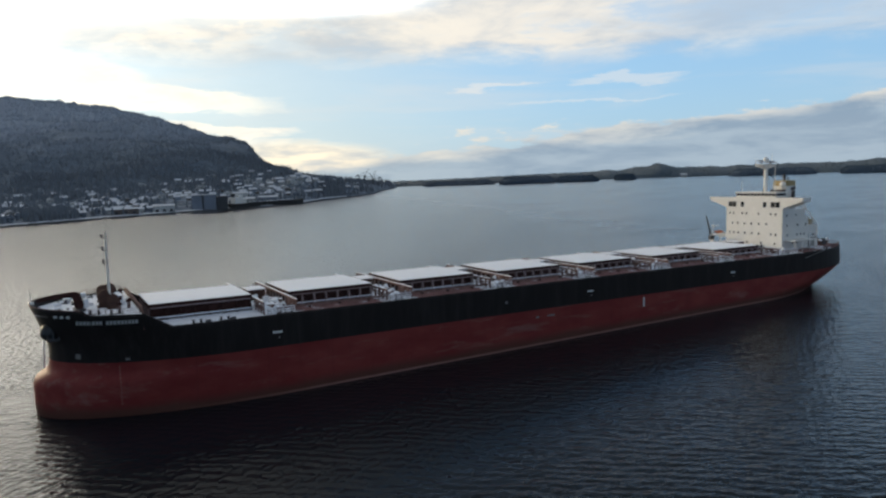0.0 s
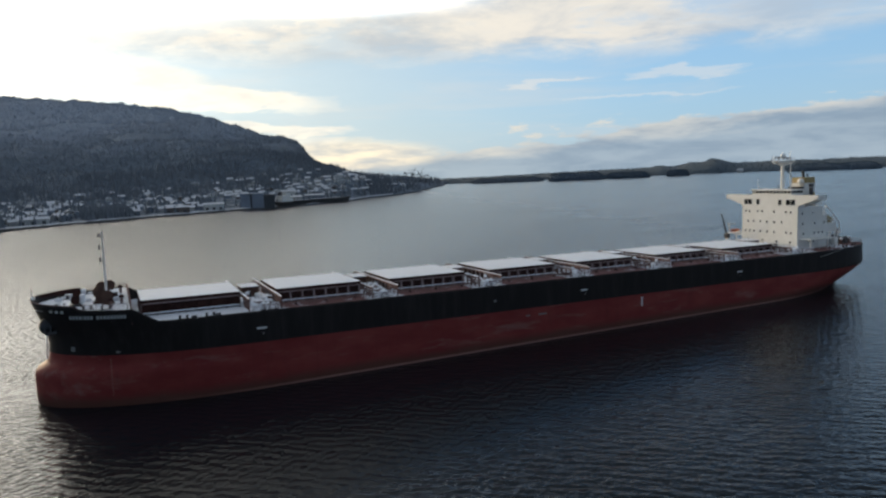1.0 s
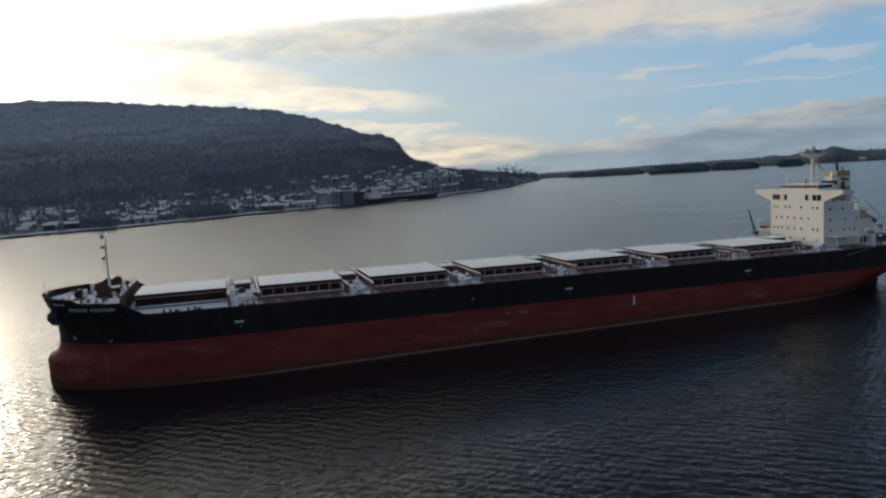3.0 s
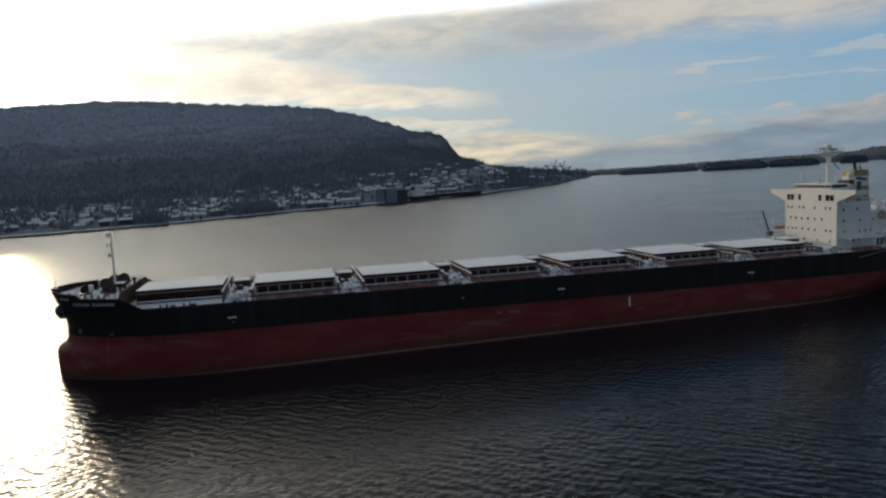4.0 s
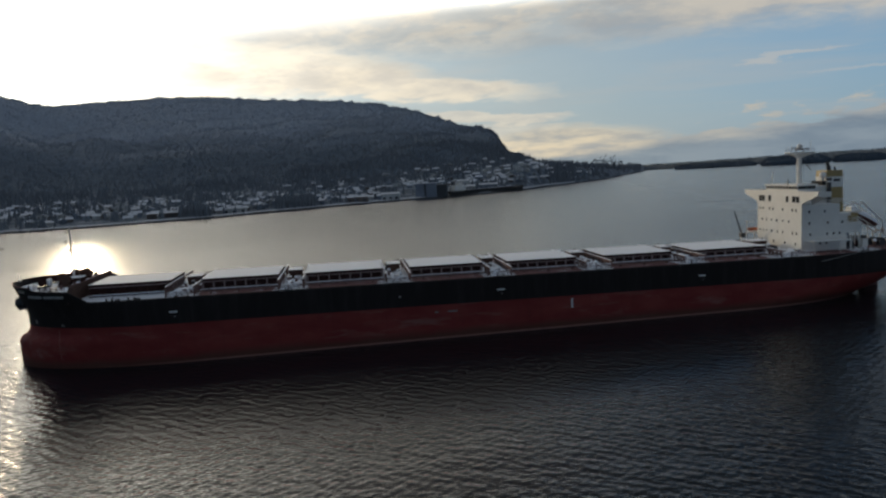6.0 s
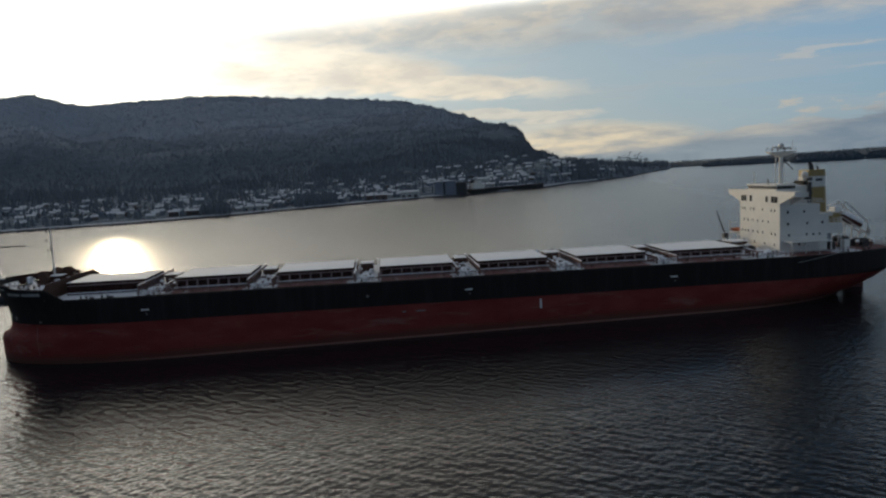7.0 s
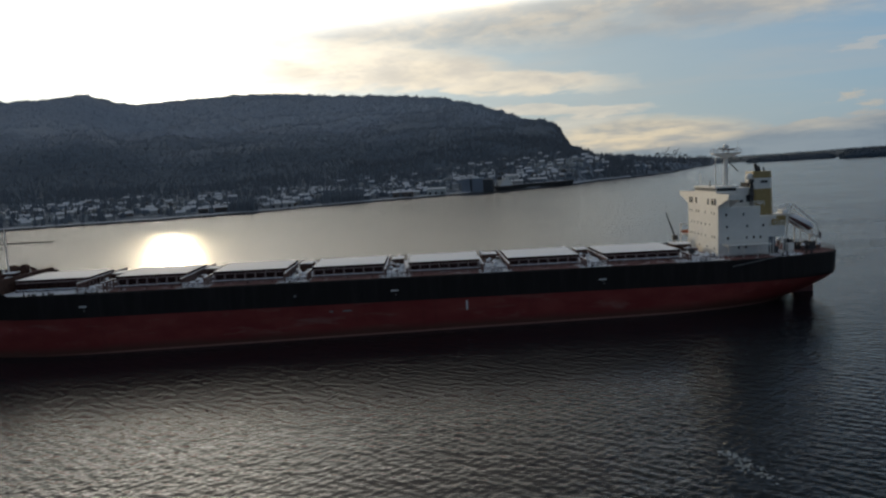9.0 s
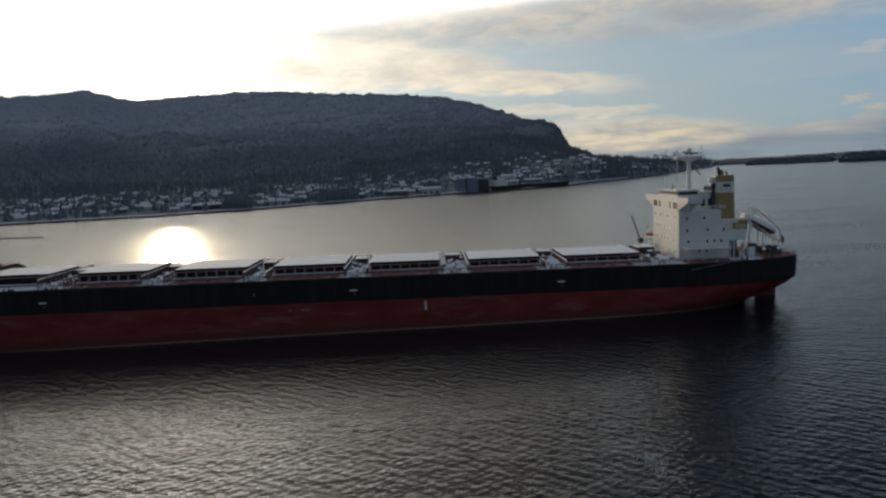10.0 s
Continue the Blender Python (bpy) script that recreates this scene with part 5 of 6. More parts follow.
# ---- hull marks and bow fittings ----
def hull_patch(name, x0, x1, z0, z1, material, s=-1, label="", n=6, proud=0.03):
    """A thin plate that follows the plating."""
    bm = BM()
    k = max(2, n)
    outer, inner = [], []
    for off, keep in ((proud, outer), (0.0, inner)):
        for i in range(k + 1):
            x = x0 + (x1 - x0) * i / k
            keep.append([bm.verts.new((x, s * (half_breadth(x, z) + off), z)) for z in (z0, z1)])
    for i in range(k):
        bm.faces.new((outer[i][0], outer[i + 1][0], outer[i + 1][1], outer[i][1]))
        bm.faces.new((outer[i][1], outer[i + 1][1], inner[i + 1][1], inner[i][1]))
        bm.faces.new((outer[i][0], inner[i][0], inner[i + 1][0], outer[i + 1][0]))
    for i in (0, k):
        bm.faces.new((outer[i][0], outer[i][1], inner[i][1], inner[i][0]))
    bmesh.ops.recalc_face_normals(bm, faces=bm.faces[:])
    return part(name, bm, material, ship, label)


for x in (38.5, 112.5, 162.8):
    hull_patch("tug_mark", x - 0.9, x + 0.9, 10.3, 10.68, "mark", n=2, label="white painted tug mark")
    hull_patch("tug_mark", x + 0.1, x + 0.4, 9.3, 9.65, "dimmark", n=2)
hull_patch("load_line", 129.5, 129.95, 4.9, 7.15, "mark", n=2, label="white load line bar")
for x in (96.6, 99.8):
    hull_patch("faded_mark", x, x + (2.2 if x > 97 else 0.9), 6.0, 6.35, "dimmark", n=2)
hull_patch("hull_disc", 88.4, 89.0, 10.1, 10.6, "dimmark", n=2)
x = 6.7
for i, w in enumerate((0.52, 0.5, 0.55, 0.5, 0.2, 0.52, 0.5, 0.5, None, 0.55, 0.5, 0.6, 0.6, 0.52, 0.5, 0.55, 0.5, 0.52)):
    if w is None:
        x += 0.45
        continue
    for s in (-1, 1):
        hull_patch("name_bar", x, x + w * 0.74, 14.75, 15.4, "namemark", s, n=2)
    x += w * 0.74 + 0.13
for x0 in (3.6, 4.5, 5.4):
    hull_patch("bow_mark", x0, x0 + 0.5, 15.9, 16.35, "mark", n=2)
for x0 in (1.7, 2.2):
    hull_patch("bow_mark", x0, x0 + 0.3, 15.9, 16.25, "dimmark", n=2)
for i in range(11):
    hull_patch("draught_mark", 12.6, 12.78, 0.6 + i * 0.62, 1.0 + i * 0.62, "fadedmark", n=2)
hull_patch("thruster_mark", 6.4, 7.1, 8.5, 9.4, "dimmark", n=2)
hull_patch("thruster_mark", 13.6, 14.3, 8.2, 8.6, "dimmark", n=2)


def build_bulwark_cap():
    for s in (-1, 1):
        bm = BM()
        last = None
        for i in range(25):
            x = 0.02 + 8.2 * (i / 24) ** 1.5
            z = interp(x, SHEER)
            b = half_breadth(x, z)
            cur = [bm.verts.new((x, s * (b + 0.05), z)), bm.verts.new((x, s * max(0, b - 0.35), z)), bm.verts.new((x, s * max(0, b - 0.35), z + 0.1)), bm.verts.new((x, s * (b + 0.05), z + 0.1))]
            if last:
                for j in range(4):
                    bm.faces.new((last[j], cur[j], cur[(j + 1) % 4], last[(j + 1) % 4]))
            last = cur
        bmesh.ops.recalc_face_normals(bm, faces=bm.faces[:])
        part("bulwark_cap", bm, "rail", ship)
        bm = BM()
        last = None
        for i in range(20):
            x = 1.2 + 7.0 * i / 19
            b = max(0.1, half_breadth(x, 16.6) - 0.30)
            cur = [bm.verts.new((x, s * b, FOC)), bm.verts.new((x, s * b, interp(x, SHEER) - 0.03)), bm.verts.new((x, s * max(0.02, b - 0.08), interp(x, SHEER) - 0.03)), bm.verts.new((x, s * max(0.02, b - 0.08), FOC))]
            if last:
                for j in range(4):
                    bm.faces.new((last[j], cur[j], cur[(j + 1) % 4], last[(j + 1) % 4]))
            last = cur
        bmesh.ops.recalc_face_normals(bm, faces=bm.faces[:])
        part("bulwark_lining", bm, "coaming", ship)


build_bulwark_cap()


def build_anchor(s):
    x = 2.9
    y = s * (half_breadth(x, 13.2) + 0.15)
    bm = BM()
    bmesh.ops.create_uvsphere(bm, u_segments=16, v_segments=10, radius=1.0)
    for v in bm.verts:
        v.co = Vector((x + v.co.x * 1.45, y + v.co.y * 1.15, 13.1 + v.co.z * 1.5))
    bol = part("hawse_bolster", bm, "black", ship, "", True)
    bm = BM()
    y2 = y + s * 1.0
    rod(bm, (x + 0.5, y2, 13.2), (x + 0.5, y2 + s * 0.1, 11.8), 0.2)
    rod(bm, (x - 0.3, y2 + s * 0.1, 11.9), (x + 1.3, y2 + s * 0.1, 11.9), 0.26)
    rod(bm, (x - 0.25, y2 + s * 0.1, 11.9), (x - 0.4, y2 + s * 0.3, 12.9), 0.26, 0.08)
    rod(bm, (x + 1.25, y2 + s * 0.1, 11.9), (x + 1.4, y2 + s * 0.3, 12.9), 0.26, 0.08)
    part("anchor", bm, "steel", bol)


build_anchor(-1)
build_anchor(1)
bm = BM()
p = Vector((2.0, 4.4, 11.4))
q = Vector((1.2, 6.4, -1.8))
n = 34
for i in range(n):
    a, b = p.lerp(q, i / n), p.lerp(q, (i + 0.86) / n)
    rod(bm, a, b, 0.10 if i % 2 else 0.16, n=5)
part("anchor_chain", bm, "frosty", ship)["kind"] = "stuff"


part("jackstaff", rod(BM(), (0.5, 0, 17.3), (0.35, 0, 19.6), 0.09, 0.06, 6), "white", ship)
bm = BM()
box(bm, 0.1, 0.9, -0.5, 0.5, 17.3, 17.75, 0.08)
part("bow_chock", bm, "white", ship)


# ---- forecastle gear ----
def build_windlass(x, y):
    bm = BM()
    box(bm, x - 1.0, x + 1.0, y - 1.7, y + 1.7, FOC, FOC + 0.35, 0.05)
    w = part("windlass", bm, "steel", ship, "dark mooring windlass with drums")
    for dy in (-1.2, 0.0, 1.2):
        bm = BM()
        rod(bm, (x, y + dy - 0.42, FOC + 1.15), (x, y + dy + 0.42, FOC + 1.15), 0.55, n=12)
        rod(bm, (x, y + dy - 0.50, FOC + 1.15), (x, y + dy - 0.42, FOC + 1.15), 0.74, n=14)
        rod(bm, (x, y + dy + 0.42, FOC + 1.15), (x, y + dy + 0.50, FOC + 1.15), 0.74, n=14)
        part("drum", bm, "coaming", w)
    bm = BM()
    box(bm, x + 0.7, x + 1.5, y - 0.6, y + 0.6, FOC + 0.35, FOC + 1.9, 0.08)
    part("gearbox", bm, "frosty", w)


def build_mooring_drum(x, y, z, r, w=0.8):
    bm = BM()
    for s in (-1, 1):
        prism(bm, [(x - 0.9, FOC), (x + 0.9, FOC), (x + 0.25, z), (x - 0.25, z)], y + s * (w + 0.15) - 0.08, y + s * (w + 0.15) + 0.08)
    box(bm, x - 1.1, x + 1.1, y - w - 0.3, y + w + 0.3, FOC, FOC + 0.25, 0.05)
    d = part("mooring_drum", bm, "rust", ship, "rusty brown mooring drum on its frame")
    bm = BM()
    rod(bm, (x, y - w, z), (x, y + w, z), r * 0.72, n=16)
    part("rope_core", bm, "rust", d)
    for s in (-1, 1):
        bm = BM()
        rod(bm, (x, y + s * w - 0.07, z), (x, y + s * w + 0.07, z), r, n=18)
        rod(bm, (x, y + s * (w + 0.07), z), (x, y + s * (w + 0.13), z), r * 0.45, n=12)
        part("flange", bm, "rust", d)


build_windlass(7.6, -4.0)
build_windlass(7.6, 4.0)
build_mooring_drum(11.5, -3.4, FOC + 2.0, 1.05)
build_mooring_drum(12.9, -5.4, FOC + 1.4, 1.0)
build_mooring_drum(11.9, 3.4, FOC + 2.0, 1.05)
build_mooring_drum(13.3, 6.2, FOC + 1.9, 1.0)
bm = BM()
box(bm, 12.0, 14.6, -1.6, 1.6, FOC, 17.6, 0.06)
part("store_house", bm, "coaming", ship, "brown store house at the mast foot")
bm = BM()
box(bm, 11.85, 14.75, -1.75, 1.75, 17.6, 17.7)
part("store_roof", bm, "frosty", ship)


def build_stopper(x, y, a, b, c):
    bm = BM()
    box(bm, x - a, x + a, y - b, y + b, FOC - 0.02, FOC + c, 0.06)
    st = part("chain_stopper", bm, "frosty", ship)
    bm = BM()
    box(bm, x - a - 0.05, x + a + 0.05, y - b - 0.05, y + b + 0.05, FOC + c + 0.004, FOC + c + 0.16, 0.06)
    part("snow_cap", bm, "snow_top", st)


rnd = random.Random(77)
for x, y in ((4.4, -2.6), (4.4, 2.6), (6.0, -6.2), (6.0, 6.2), (9.6, 0.2), (14.2, -3.0), (14.8, 3.2)):
    build_stopper(x, y, rnd.uniform(0.4, 0.7), rnd.uniform(0.3, 0.6), rnd.uniform(0.35, 0.7))


def build_vent(x, y, z, h=1.5, r=0.42, material="frosty"):
    bm = BM()
    rod(bm, (x, y, z), (x, y, z + h * 0.72), r * 0.62, n=10)
    v = part("ventilator", bm, "rail", ship)
    bm = BM()
    rod(bm, (x, y, z + h * 0.66), (x, y, z + h * 0.86), r, n=12)
    rod(bm, (x, y, z + h * 0.86), (x, y, z + h), r, r * 0.45, n=12)
    part("cowl", bm, material, v)


for x, y in ((15.2, -6.8), (15.2, 7.4), (13.4, -10.0), (13.2, 10.0)):
    build_vent(x, y, FOC, 1.7, 0.45, "coaming")


def build_bollard(x, y, z, along=True):
    bm = BM()
    d = (0.62, 0) if along else (0, 0.62)
    box(bm, x - d[0] - 0.4, x + d[0] + 0.4, y - d[1] - 0.3, y + d[1] + 0.3, z, z + 0.12)
    b = part("bollard", bm, "steel", ship)
    for s in (-1, 1):
        bm = BM()
        c = (x + s * d[0], y + s * d[1])
        rod(bm, (*c, z + 0.1), (*c, z + 0.62), 0.2, n=10)
        rod(bm, (*c, z + 0.62), (*c, z + 0.7), 0.27, n=10)
        part("bollard_post", bm, "steel", b)


for x, y in ((5.2, -5.2), (5.2, 5.2), (9.6, -10.2), (9.6, 10.2), (12.6, -12.0), (12.6, 12.0)):
    build_bollard(x, y, FOC)
for x in (25.0, 29.6, 41.0, 63.6, 88.0, 112.8, 137.0, 161.4, 188.0, 209.0, 216.0):
    for s in (-1, 1):
        build_bollard(x, s * (half_breadth(x, DECK) - 1.2), DECK - 0.04)
for x in (26.8, 31.0, 39.2):
    bm = BM()
    box(bm, x - 0.5, x + 0.5, -15.3, -14.8, DECK - 0.04, DECK + 0.45, 0.08)
    part("fairlead", bm, "steel", ship)


# ---- gear in the gaps between the hatches ----
def build_gap(xa, xb, k):
    rnd = random.Random(40 + k)
    xm = (xa + xb) / 2
    w = xb - xa
    bm = BM()
    box(bm, xm - w * 0.26, xm + w * 0.26, 2.0, 6.6, DECK - 0.05, DECK + 2.2, 0.06)
    h = part("deck_store", bm, "rust", ship, "low brown deck store under snow between hatches")
    bm = BM()
    box(bm, xm - w * 0.29, xm + w * 0.29, 1.8, 6.8, DECK + 2.2, DECK + 2.34)
    part("store_roof", bm, "snow_top", h)
    bm = BM()
    box(bm, xm - w * 0.26 - 0.05, xm - w * 0.26, 3.6, 4.5, DECK, DECK + 1.9)
    part("store_door", bm, "coaming", h)
    for y in (-13.2, -10.6, -6.2, -2.2, 9.0, 12.6):
        build_vent(xm + rnd.uniform(-0.28, 0.28) * w, y + rnd.uniform(-0.5, 0.5), DECK - 0.05, rnd.uniform(1.3, 2.2), rnd.uniform(0.35, 0.55))
    # access hatch with lid
    bm = BM()
    box(bm, xm - 1.0, xm + 0.4, -9.2, -7.8, DECK - 0.05, DECK + 0.8, 0.05)
    a = part("access_hatch", bm, "rail", ship)
    bm = BM()
    box(bm, xm - 1.1, xm + 0.5, -9.3, -7.7, DECK + 0.8, DECK + 0.95, 0.04)
    part("hatch_lid", bm, "snow_top", a)
    # cover chain motors
    for y in (-4.6, -0.6):
        bm = BM()
        box(bm, xm + 0.5, xm + 1.6, y - 0.5, y + 0.5, DECK - 0.05, DECK + 1.1, 0.1)
        part("cover_motor", bm, "frosty", ship)
    # a lattice of light rails round the gap at the ship's side
    bm = BM()
    for z in (0.45, 0.85, 1.25):
        rod(bm, (xa + 0.9, -15.2, DECK + z), (xb - 0.9, -15.2, DECK + z), 0.07, n=4)
    for i in range(5):
        x = xa + 0.9 + (w - 1.8) * i / 4
        rod(bm, (x, -15.2, DECK), (x, -15.2, DECK + 1.3), 0.08, n=4)
    part("walkway_rail", bm, "frosty", ship)
    bm = BM()
    box(bm, xa + 0.5, xb - 0.5, -15.4, 15.2, DECK - 0.02, DECK + 0.06)
    part("snow_patch", bm, "snow_top", ship, "trodden snow on the walkway")
    # snow lying in heaps over valves and pipes near the ship's side
    for i in range(7):
        cx, cy = xa + 1.2 + (w - 2.4) * ((i * 0.382 + rnd.uniform(-0.06, 0.06)) % 1.0), -13.6 + i * 1.35
        r, tall = rnd.uniform(0.7, 1.15), rnd.uniform(0.7, 1.35)
        bm = BM()
        bmesh.ops.create_icosphere(bm, subdivisions=2, radius=1.0)
        for v in bm.verts:
            bulge = 1.0 + 0.35 * noise.noise(v.co * 1.7 + Vector((cx, cy, 0)))
            v.co = Vector((cx + v.co.x * r * bulge, cy + v.co.y * r * bulge, DECK - 0.05 + max(v.co.z, -0.02) * tall * bulge))
        part("snow_hump", bm, "snow_top", ship)
    # loose snow-topped gear: drums, coiled hose box, a spare beam
    for i in range(7):
        x, y = xa + rnd.uniform(0.9, w - 0.9), rnd.uniform(-11.0, 13.5)
        a, b, c = rnd.uniform(0.3, 0.8), rnd.uniform(0.3, 0.9), rnd.uniform(0.5, 1.3)
        bm = BM()
        box(bm, x - a, x + a, y - b, y + b, DECK + 0.06, DECK + 0.06 + c, 0.06)
        g = part("gear_box", bm, rnd.choice(("rail", "coaming", "steel")), ship)
        bm = BM()
        box(bm, x - a, x + a, y - b, y + b, DECK + 0.065 + c, DECK + 0.16 + c, 0.03)
        part("snow_cap", bm, "snow_top", g)
    # inclined ladder to the cover
    bm = BM()
    for dy in (-0.35, 0.35):
        rod(bm, (xa + 1.0, -9.9 + dy, DECK), (xa + 1.0, -8.3 + dy, DECK + 2.3), 0.06, n=4)
    for i in range(6):
        u = (i + 0.5) / 6
        rod(bm, (xa + 1.0, -9.9 - 0.35 + 1.6 * u, DECK + 2.3 * u), (xa + 1.0, -9.9 + 0.35 + 1.6 * u, DECK + 2.3 * u), 0.04, n=4)
    part("ladder", bm, "rail", ship)


for k in range(6):
    build_gap(HATCH[k][1] + 0.6, HATCH[k + 1][0] - 0.6, k)
build_gap(184.9, 193.6, 7)


# ---- guard rails, pipes ----
def build_guard(s, x0, x1, zf, name="guard_rail"):
    bm = BM()
    n = int((x1 - x0) / 2.4)
    pts = []
    for i in range(n + 1):
        x = x0 + (x1 - x0) * i / n
        z = zf
        y = s * (half_breadth(x, z) - 0.35)
        pts.append((x, y, z))
        rod(bm, (x, y, z), (x, y, z + 1.15), 0.055, n=4)
    for a, b in zip(pts, pts[1:]):
        for dz in (0.4, 0.78, 1.15):
            rod(bm, (a[0], a[1], a[2] + dz), (b[0], b[1], b[2] + dz), 0.04, n=4)
    ob = part(name, bm, "rail", ship)
    ob["kind"] = "stuff"


for s in (-1, 1):
    for x0, x1 in ((37, 66), (66, 95), (95, 124), (124, 153), (153, 182), (182, 204), (204, 224.4)):
        build_guard(s, x0, x1, DECK - 0.04)
    build_guard(s, 8.6, 16.0, FOC + 0.02)
bm = BM()
for i in range(7):
    y = -7.4 + 14.8 * i / 6
    rod(bm, (224.4, y, DECK), (224.4, y, DECK + 1.15), 0.06, n=4)
for dz in (0.4, 0.78, 1.15):
    rod(bm, (224.4, -7.4, DECK + dz), (224.4, 7.4, DECK + dz), 0.045, n=4)
part("stern_rail", bm, "rail", ship)
for y, r in ((-11.6, 0.16), (-12.1, 0.11)):
    part("deck_pipe", rod(BM(), (38, y, DECK + 0.45), (193, y, DECK + 0.45), r, n=8), "rail", ship)
sup = None
for x in np.arange(40, 193, 6.1):
    if sup is None:
        bm = BM()
        box(bm, -0.1, 0.1, -12.3, -11.3, DECK - 0.05, DECK + 0.34)
        sup = part("pipe_support", bm, "coaming", ship)
        sup.matrix_basis = Matrix.Translation((x, 0, 0))
    else:
        again(sup, ship, Matrix.Translation((x, 0, 0)))


# ---- round the deckhouse and the poop ----
def build_side_deck(s):
    y0, y1 = (-12.6, HY0 - 0.02) if s < 0 else (HY1 + 0.02, 14.2)
    bm = BM()
    box(bm, 195.0, 206.0, y0, y1, 16.35, 16.6)
    d = part("side_deck", bm, "white", ship)
    yo = y0 + 0.2 if s < 0 else y1 - 0.2
    for x in (195.3, 199.0, 202.6, 205.7):
        part("pillar", rod(BM(), (x, yo, DECK - 0.05), (x, yo, 16.35), 0.12), "white", d)
    bm = BM()
    for dz in (0.4, 0.8, 1.1):
        rod(bm, (195.1, yo, 16.6 + dz), (205.9, yo, 16.6 + dz), 0.05, n=4)
    for i in range(8):
        x = 195.1 + 10.8 * i / 7
        rod(bm, (x, yo, 16.6), (x, yo, 17.7), 0.055, n=4)
    part("side_rail", bm, "white", d)


build_side_deck(-1)
build_side_deck(1)
for y0, y1, z, xa, xb in ((HY0 + 0.3, HY1 - 0.3, 25.75, 200.8, 206.0), (HY0 + 0.3, HY1 - 0.3, 20.6, 206.5, 211.2)):
    bm = BM()
    for dz in (0.45, 0.85, 1.15):
        for y in (y0, y1):
            rod(bm, (xa, y, z + dz), (xb, y, z + dz), 0.045, n=4)
        rod(bm, (xb, y0, z + dz), (xb, y1, z + dz), 0.045, n=4)
    for i in range(5):
        x = xa + (xb - xa) * i / 4
        for y in (y0, y1):
            rod(bm, (x, y, z), (x, y, z + 1.15), 0.05, n=4)
    part("roof_rail", bm, "white", ship)
for x, y, z in ((209.6, -7.4, 20.6), (209.5, 8.6, 20.6)):
    bm = BM()
    box(bm, x - 0.8, x + 0.8, y - 0.7, y + 0.7, z, z + 1.6, 0.1)
    part("vent_box", bm, "buff", ship)


def build_stores_crane():
    c = part("stores_crane", rod(BM(), (191.5, 14.4, DECK), (191.5, 14.4, 17.2), 0.42, 0.34, 10), "white", ship, "stores crane with a raised dark jib")
    bm = BM()
    for dy in (-0.28, 0.28):
        rod(bm, (191.4, 14.4 + dy, 16.9), (189.1, 14.4 + dy * 0.4, 23.4), 0.15, 0.1, 6)
    for i in range(6):
        u = (i + 0.5) / 6
        rod(bm, (191.4 - 2.3 * u, 14.2, 16.9 + 6.5 * u), (191.4 - 2.3 * u, 14.6, 16.9 + 6.5 * u), 0.08, n=4)
    part("jib", bm, "steel", c)
    bm = BM()
    box(bm, 190.9, 192.3, 13.7, 15.1, 15.6, 16.9, 0.1)
    part("winch_house", bm, "steel", c)


build_stores_crane()


def build_winch(x, y, z, k):
    bm = BM()
    box(bm, x - 0.9, x + 0.9, y - 1.3, y + 1.3, z, z + 0.3, 0.04)
    w = part("mooring_winch", bm, "steel", ship)
    bm = BM()
    rod(bm, (x, y - 1.1, z + 1.0), (x, y + 0.5, z + 1.0), 0.55, n=12)
    rod(bm, (x, y - 1.2, z + 1.0), (x, y - 1.1, z + 1.0), 0.95, n=14)
    rod(bm, (x, y + 0.5, z + 1.0), (x, y + 0.6, z + 1.0), 0.95, n=14)
    part("drum", bm, "steel", w)
    bm = BM()
    box(bm, x - 0.5, x + 0.5, y + 0.65, y + 1.3, z + 0.3, z + 1.5, 0.06)
    part("gearbox", bm, "steel", w)


for x, y in ((213.8, -5.4), (213.8, 6.4), (219.2, -5.6), (219.4, 5.0), (222.0, -3.2), (188.4, -5.0), (187.6, 9.8), (209.2, -6.6), (217.8, -2.6), (220.8, -1.6)):
    build_winch(x, y, DECK - 0.05, 0)
bm = BM()
box(bm, 212.8, 214.4, -7.4, -5.8, DECK, 15.9, 0.06)
part("poop_store", bm, "white", ship)
bm = BM()
box(bm, 213.0, 214.2, -7.2, -6.0, 15.9, 16.7, 0.1)
part("vent_box", bm, "steel", ship)
for x, y in ((217.0, -6.6), (221.2, -6.2), (217.6, 6.8)):
    build_vent(x, y, DECK, 2.0, 0.5)
fl = part("flagstaff", rod(BM(), (224.2, 0.9, DECK), (225.3, 0.9, 17.8), 0.07, n=5), "white", ship)
bm = BM()
prism(bm, [(225.0, 16.2), (225.35, 17.7), (226.2, 16.9), (226.0, 15.4)], 0.87, 0.93)
part("ensign", bm, "orange", fl)

# stowed ladder along the ship's side
bm = BM()
last = None
for i in range(9):
    x = 194.6 + 13.0 * i / 8
    z = 11.9 + 1.9 * i / 8
    yb = -half_breadth(x, z)
    cur = [bm.verts.new((x, yb - a, z + b)) for a, b in ((0.01, 0.0), (0.22, 0.0), (0.22, 0.16), (0.01, 0.16))]
    if last:
        for j in range(4):
            bm.faces.new((last[j], cur[j], cur[(j + 1) % 4], last[(j + 1) % 4]))
    else:
        bm.faces.new(cur)
    last = cur
bm.faces.new(last[::-1])
bmesh.ops.recalc_face_normals(bm, faces=bm.faces[:])
part("side_ladder", bm, "dimmark", ship, "long ladder stowed along the hull")


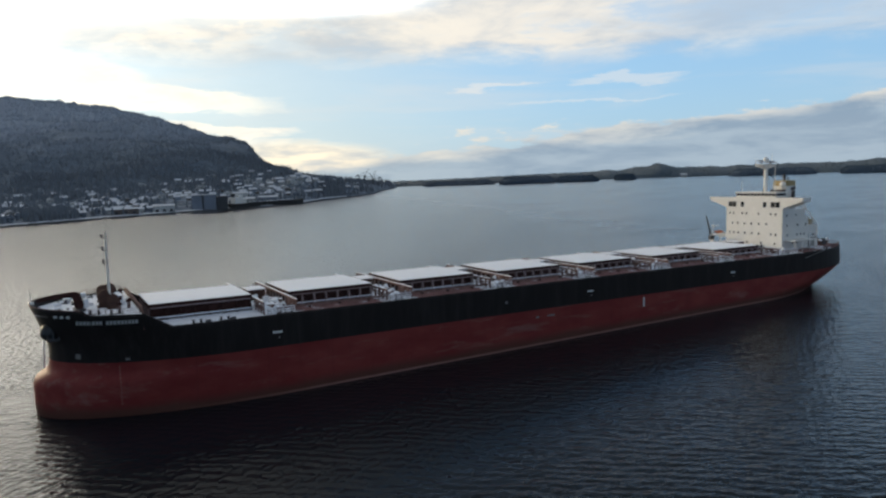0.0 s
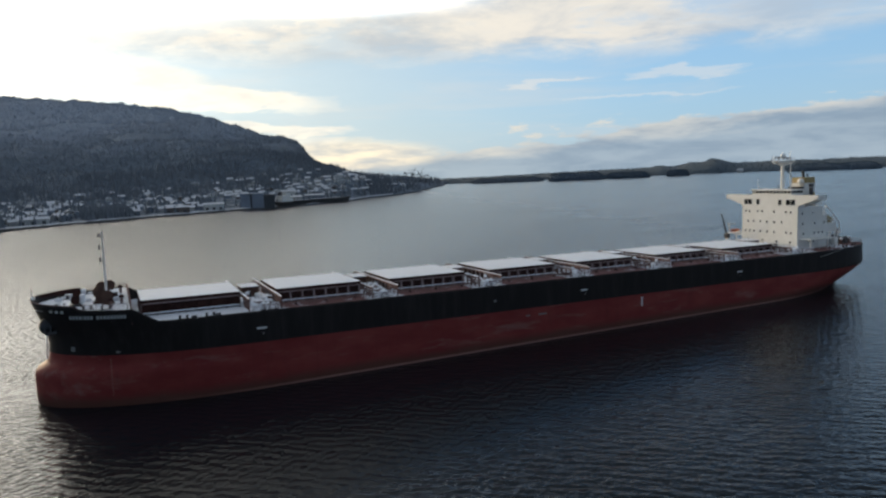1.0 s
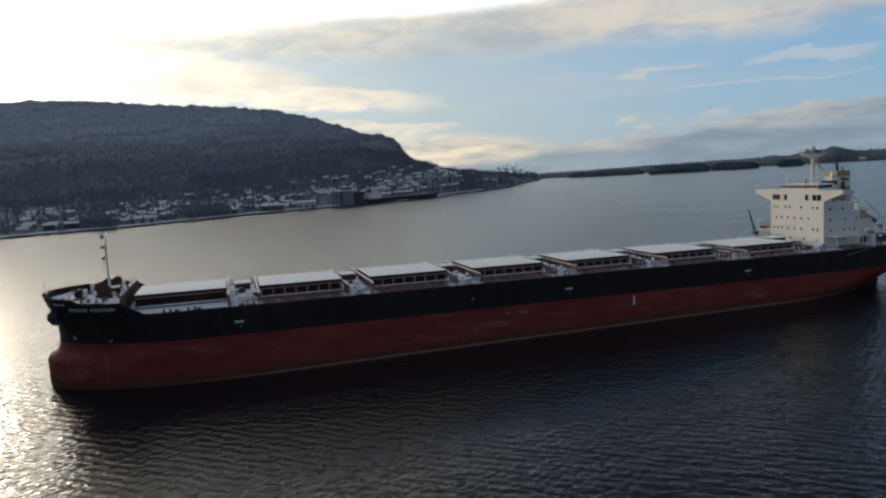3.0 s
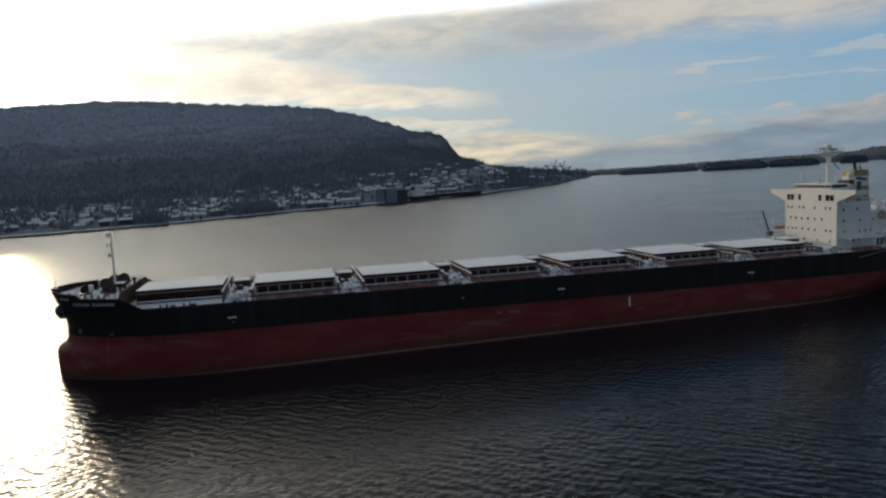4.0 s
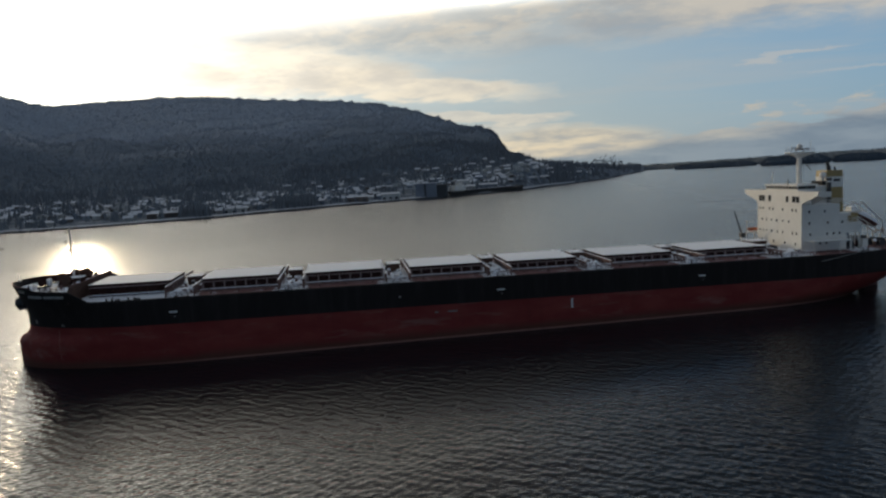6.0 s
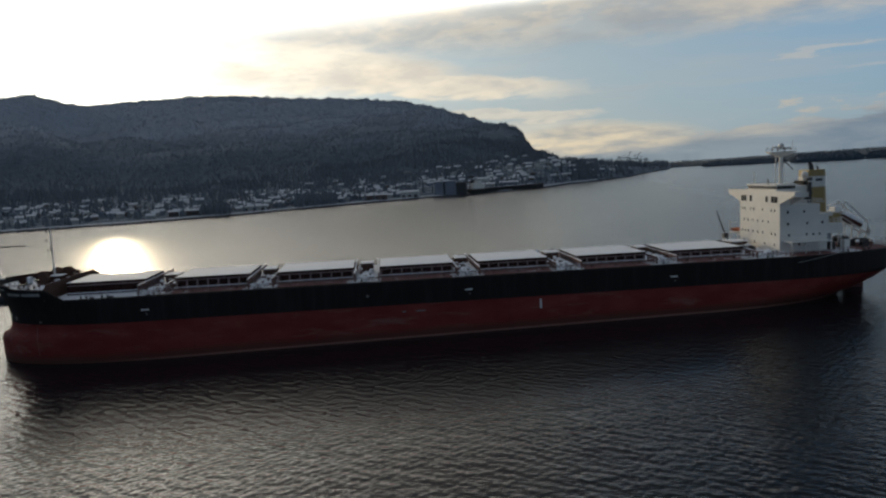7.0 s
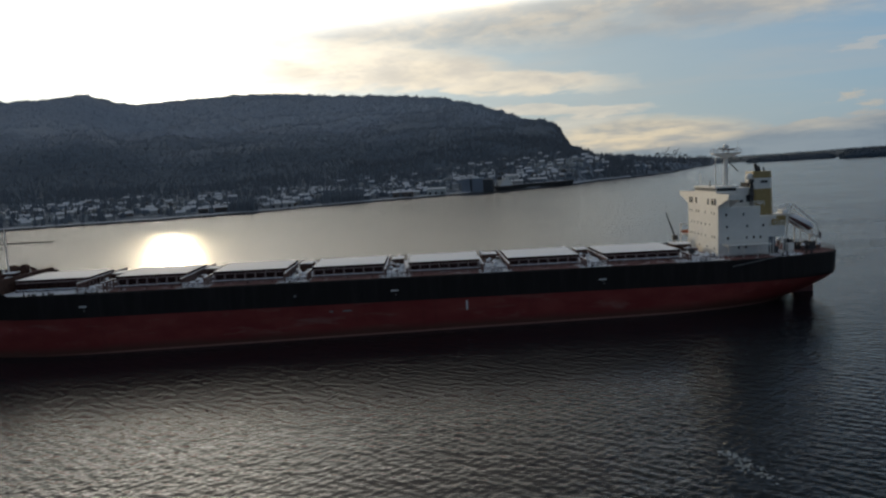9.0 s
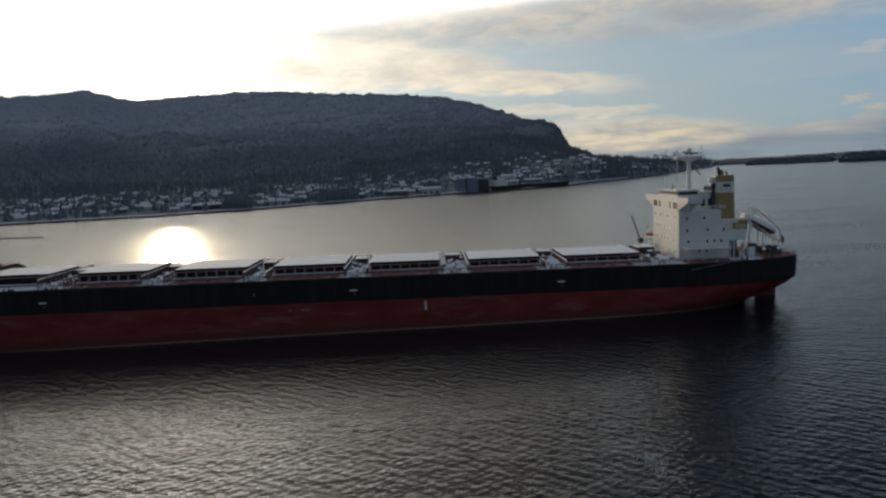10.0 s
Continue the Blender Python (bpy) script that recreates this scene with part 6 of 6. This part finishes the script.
def build_rescue_boat():
    bm = BM()
    bmesh.ops.create_uvsphere(bm, u_segments=14, v_segments=8, radius=1.0)
    for v in bm.verts:
        v.co = Vector((195.2 + v.co.x * 2.0, 14.4 + v.co.y * 0.85, 18.0 + v.co.z * (0.7 if v.co.z < 0 else 0.35)))
    b = part("rescue_boat", bm, "boat_orange", ship, "small orange rescue boat", True)
    bm = BM()
    rod(bm, (193.6, 15.4, DECK), (193.6, 15.4, 18.6), 0.16, n=8)
    rod(bm, (193.6, 15.4, 18.6), (193.9, 15.6, 19.8), 0.14, n=8)
    rod(bm, (193.9, 15.6, 19.8), (195.2, 14.4, 19.9), 0.1, n=6)
    bmesh.ops.create_uvsphere(bm, u_segments=10, v_segments=6, radius=0.35, matrix=Matrix.Translation((193.9, 15.7, 19.9)))
    part("davit", bm, "white", ship)
    bm = BM()
    box(bm, 193.4, 198.0, 13.4, 15.6, 16.9, 17.15)
    part("boat_cradle", bm, "white", b)


build_rescue_boat()


def build_flecks():
    # small flat pale flecks strewn over one patch of the water
    rnd = random.Random(31)
    vs, fs = [], []
    for _ in range(80):
        u = rnd.choice((-1.1, -0.2, 0.3, 1.0)) + 0.3 * rnd.gauss(0, 1)
        x, y = 158.6 + 0.7 * rnd.gauss(0, 1) - 0.5 * u, -99.5 + 2.8 * u + 0.8 * rnd.gauss(0, 1)
        r, n = rnd.uniform(0.06, 0.26), 6
        b = len(vs)
        turn = rnd.random() * 6.28
        for z, k in ((0.0, 1.0), (0.05, 0.8)):
            for i in range(n):
                a = turn + 6.2832 * i / n
                q = r * k * (0.7 + 0.6 * noise.noise(Vector((x * 5, y * 5, i))))
                vs.append((x + 1.8 * q * math.cos(a), y + q * math.sin(a), z))
        fs.append(tuple(range(b + n, b + 2 * n)))
        for i in range(n):
            fs.append((b + i, b + (i + 1) % n, b + n + (i + 1) % n, b + n + i))
    me = bpy.data.meshes.new("pale_flecks")
    me.from_pydata(vs, [], fs)
    me.materials.append(M["foam"])
    tagged(new("pale_flecks", me), "small patch of pale flecks on the water", "foam", kind="stuff")


build_flecks()
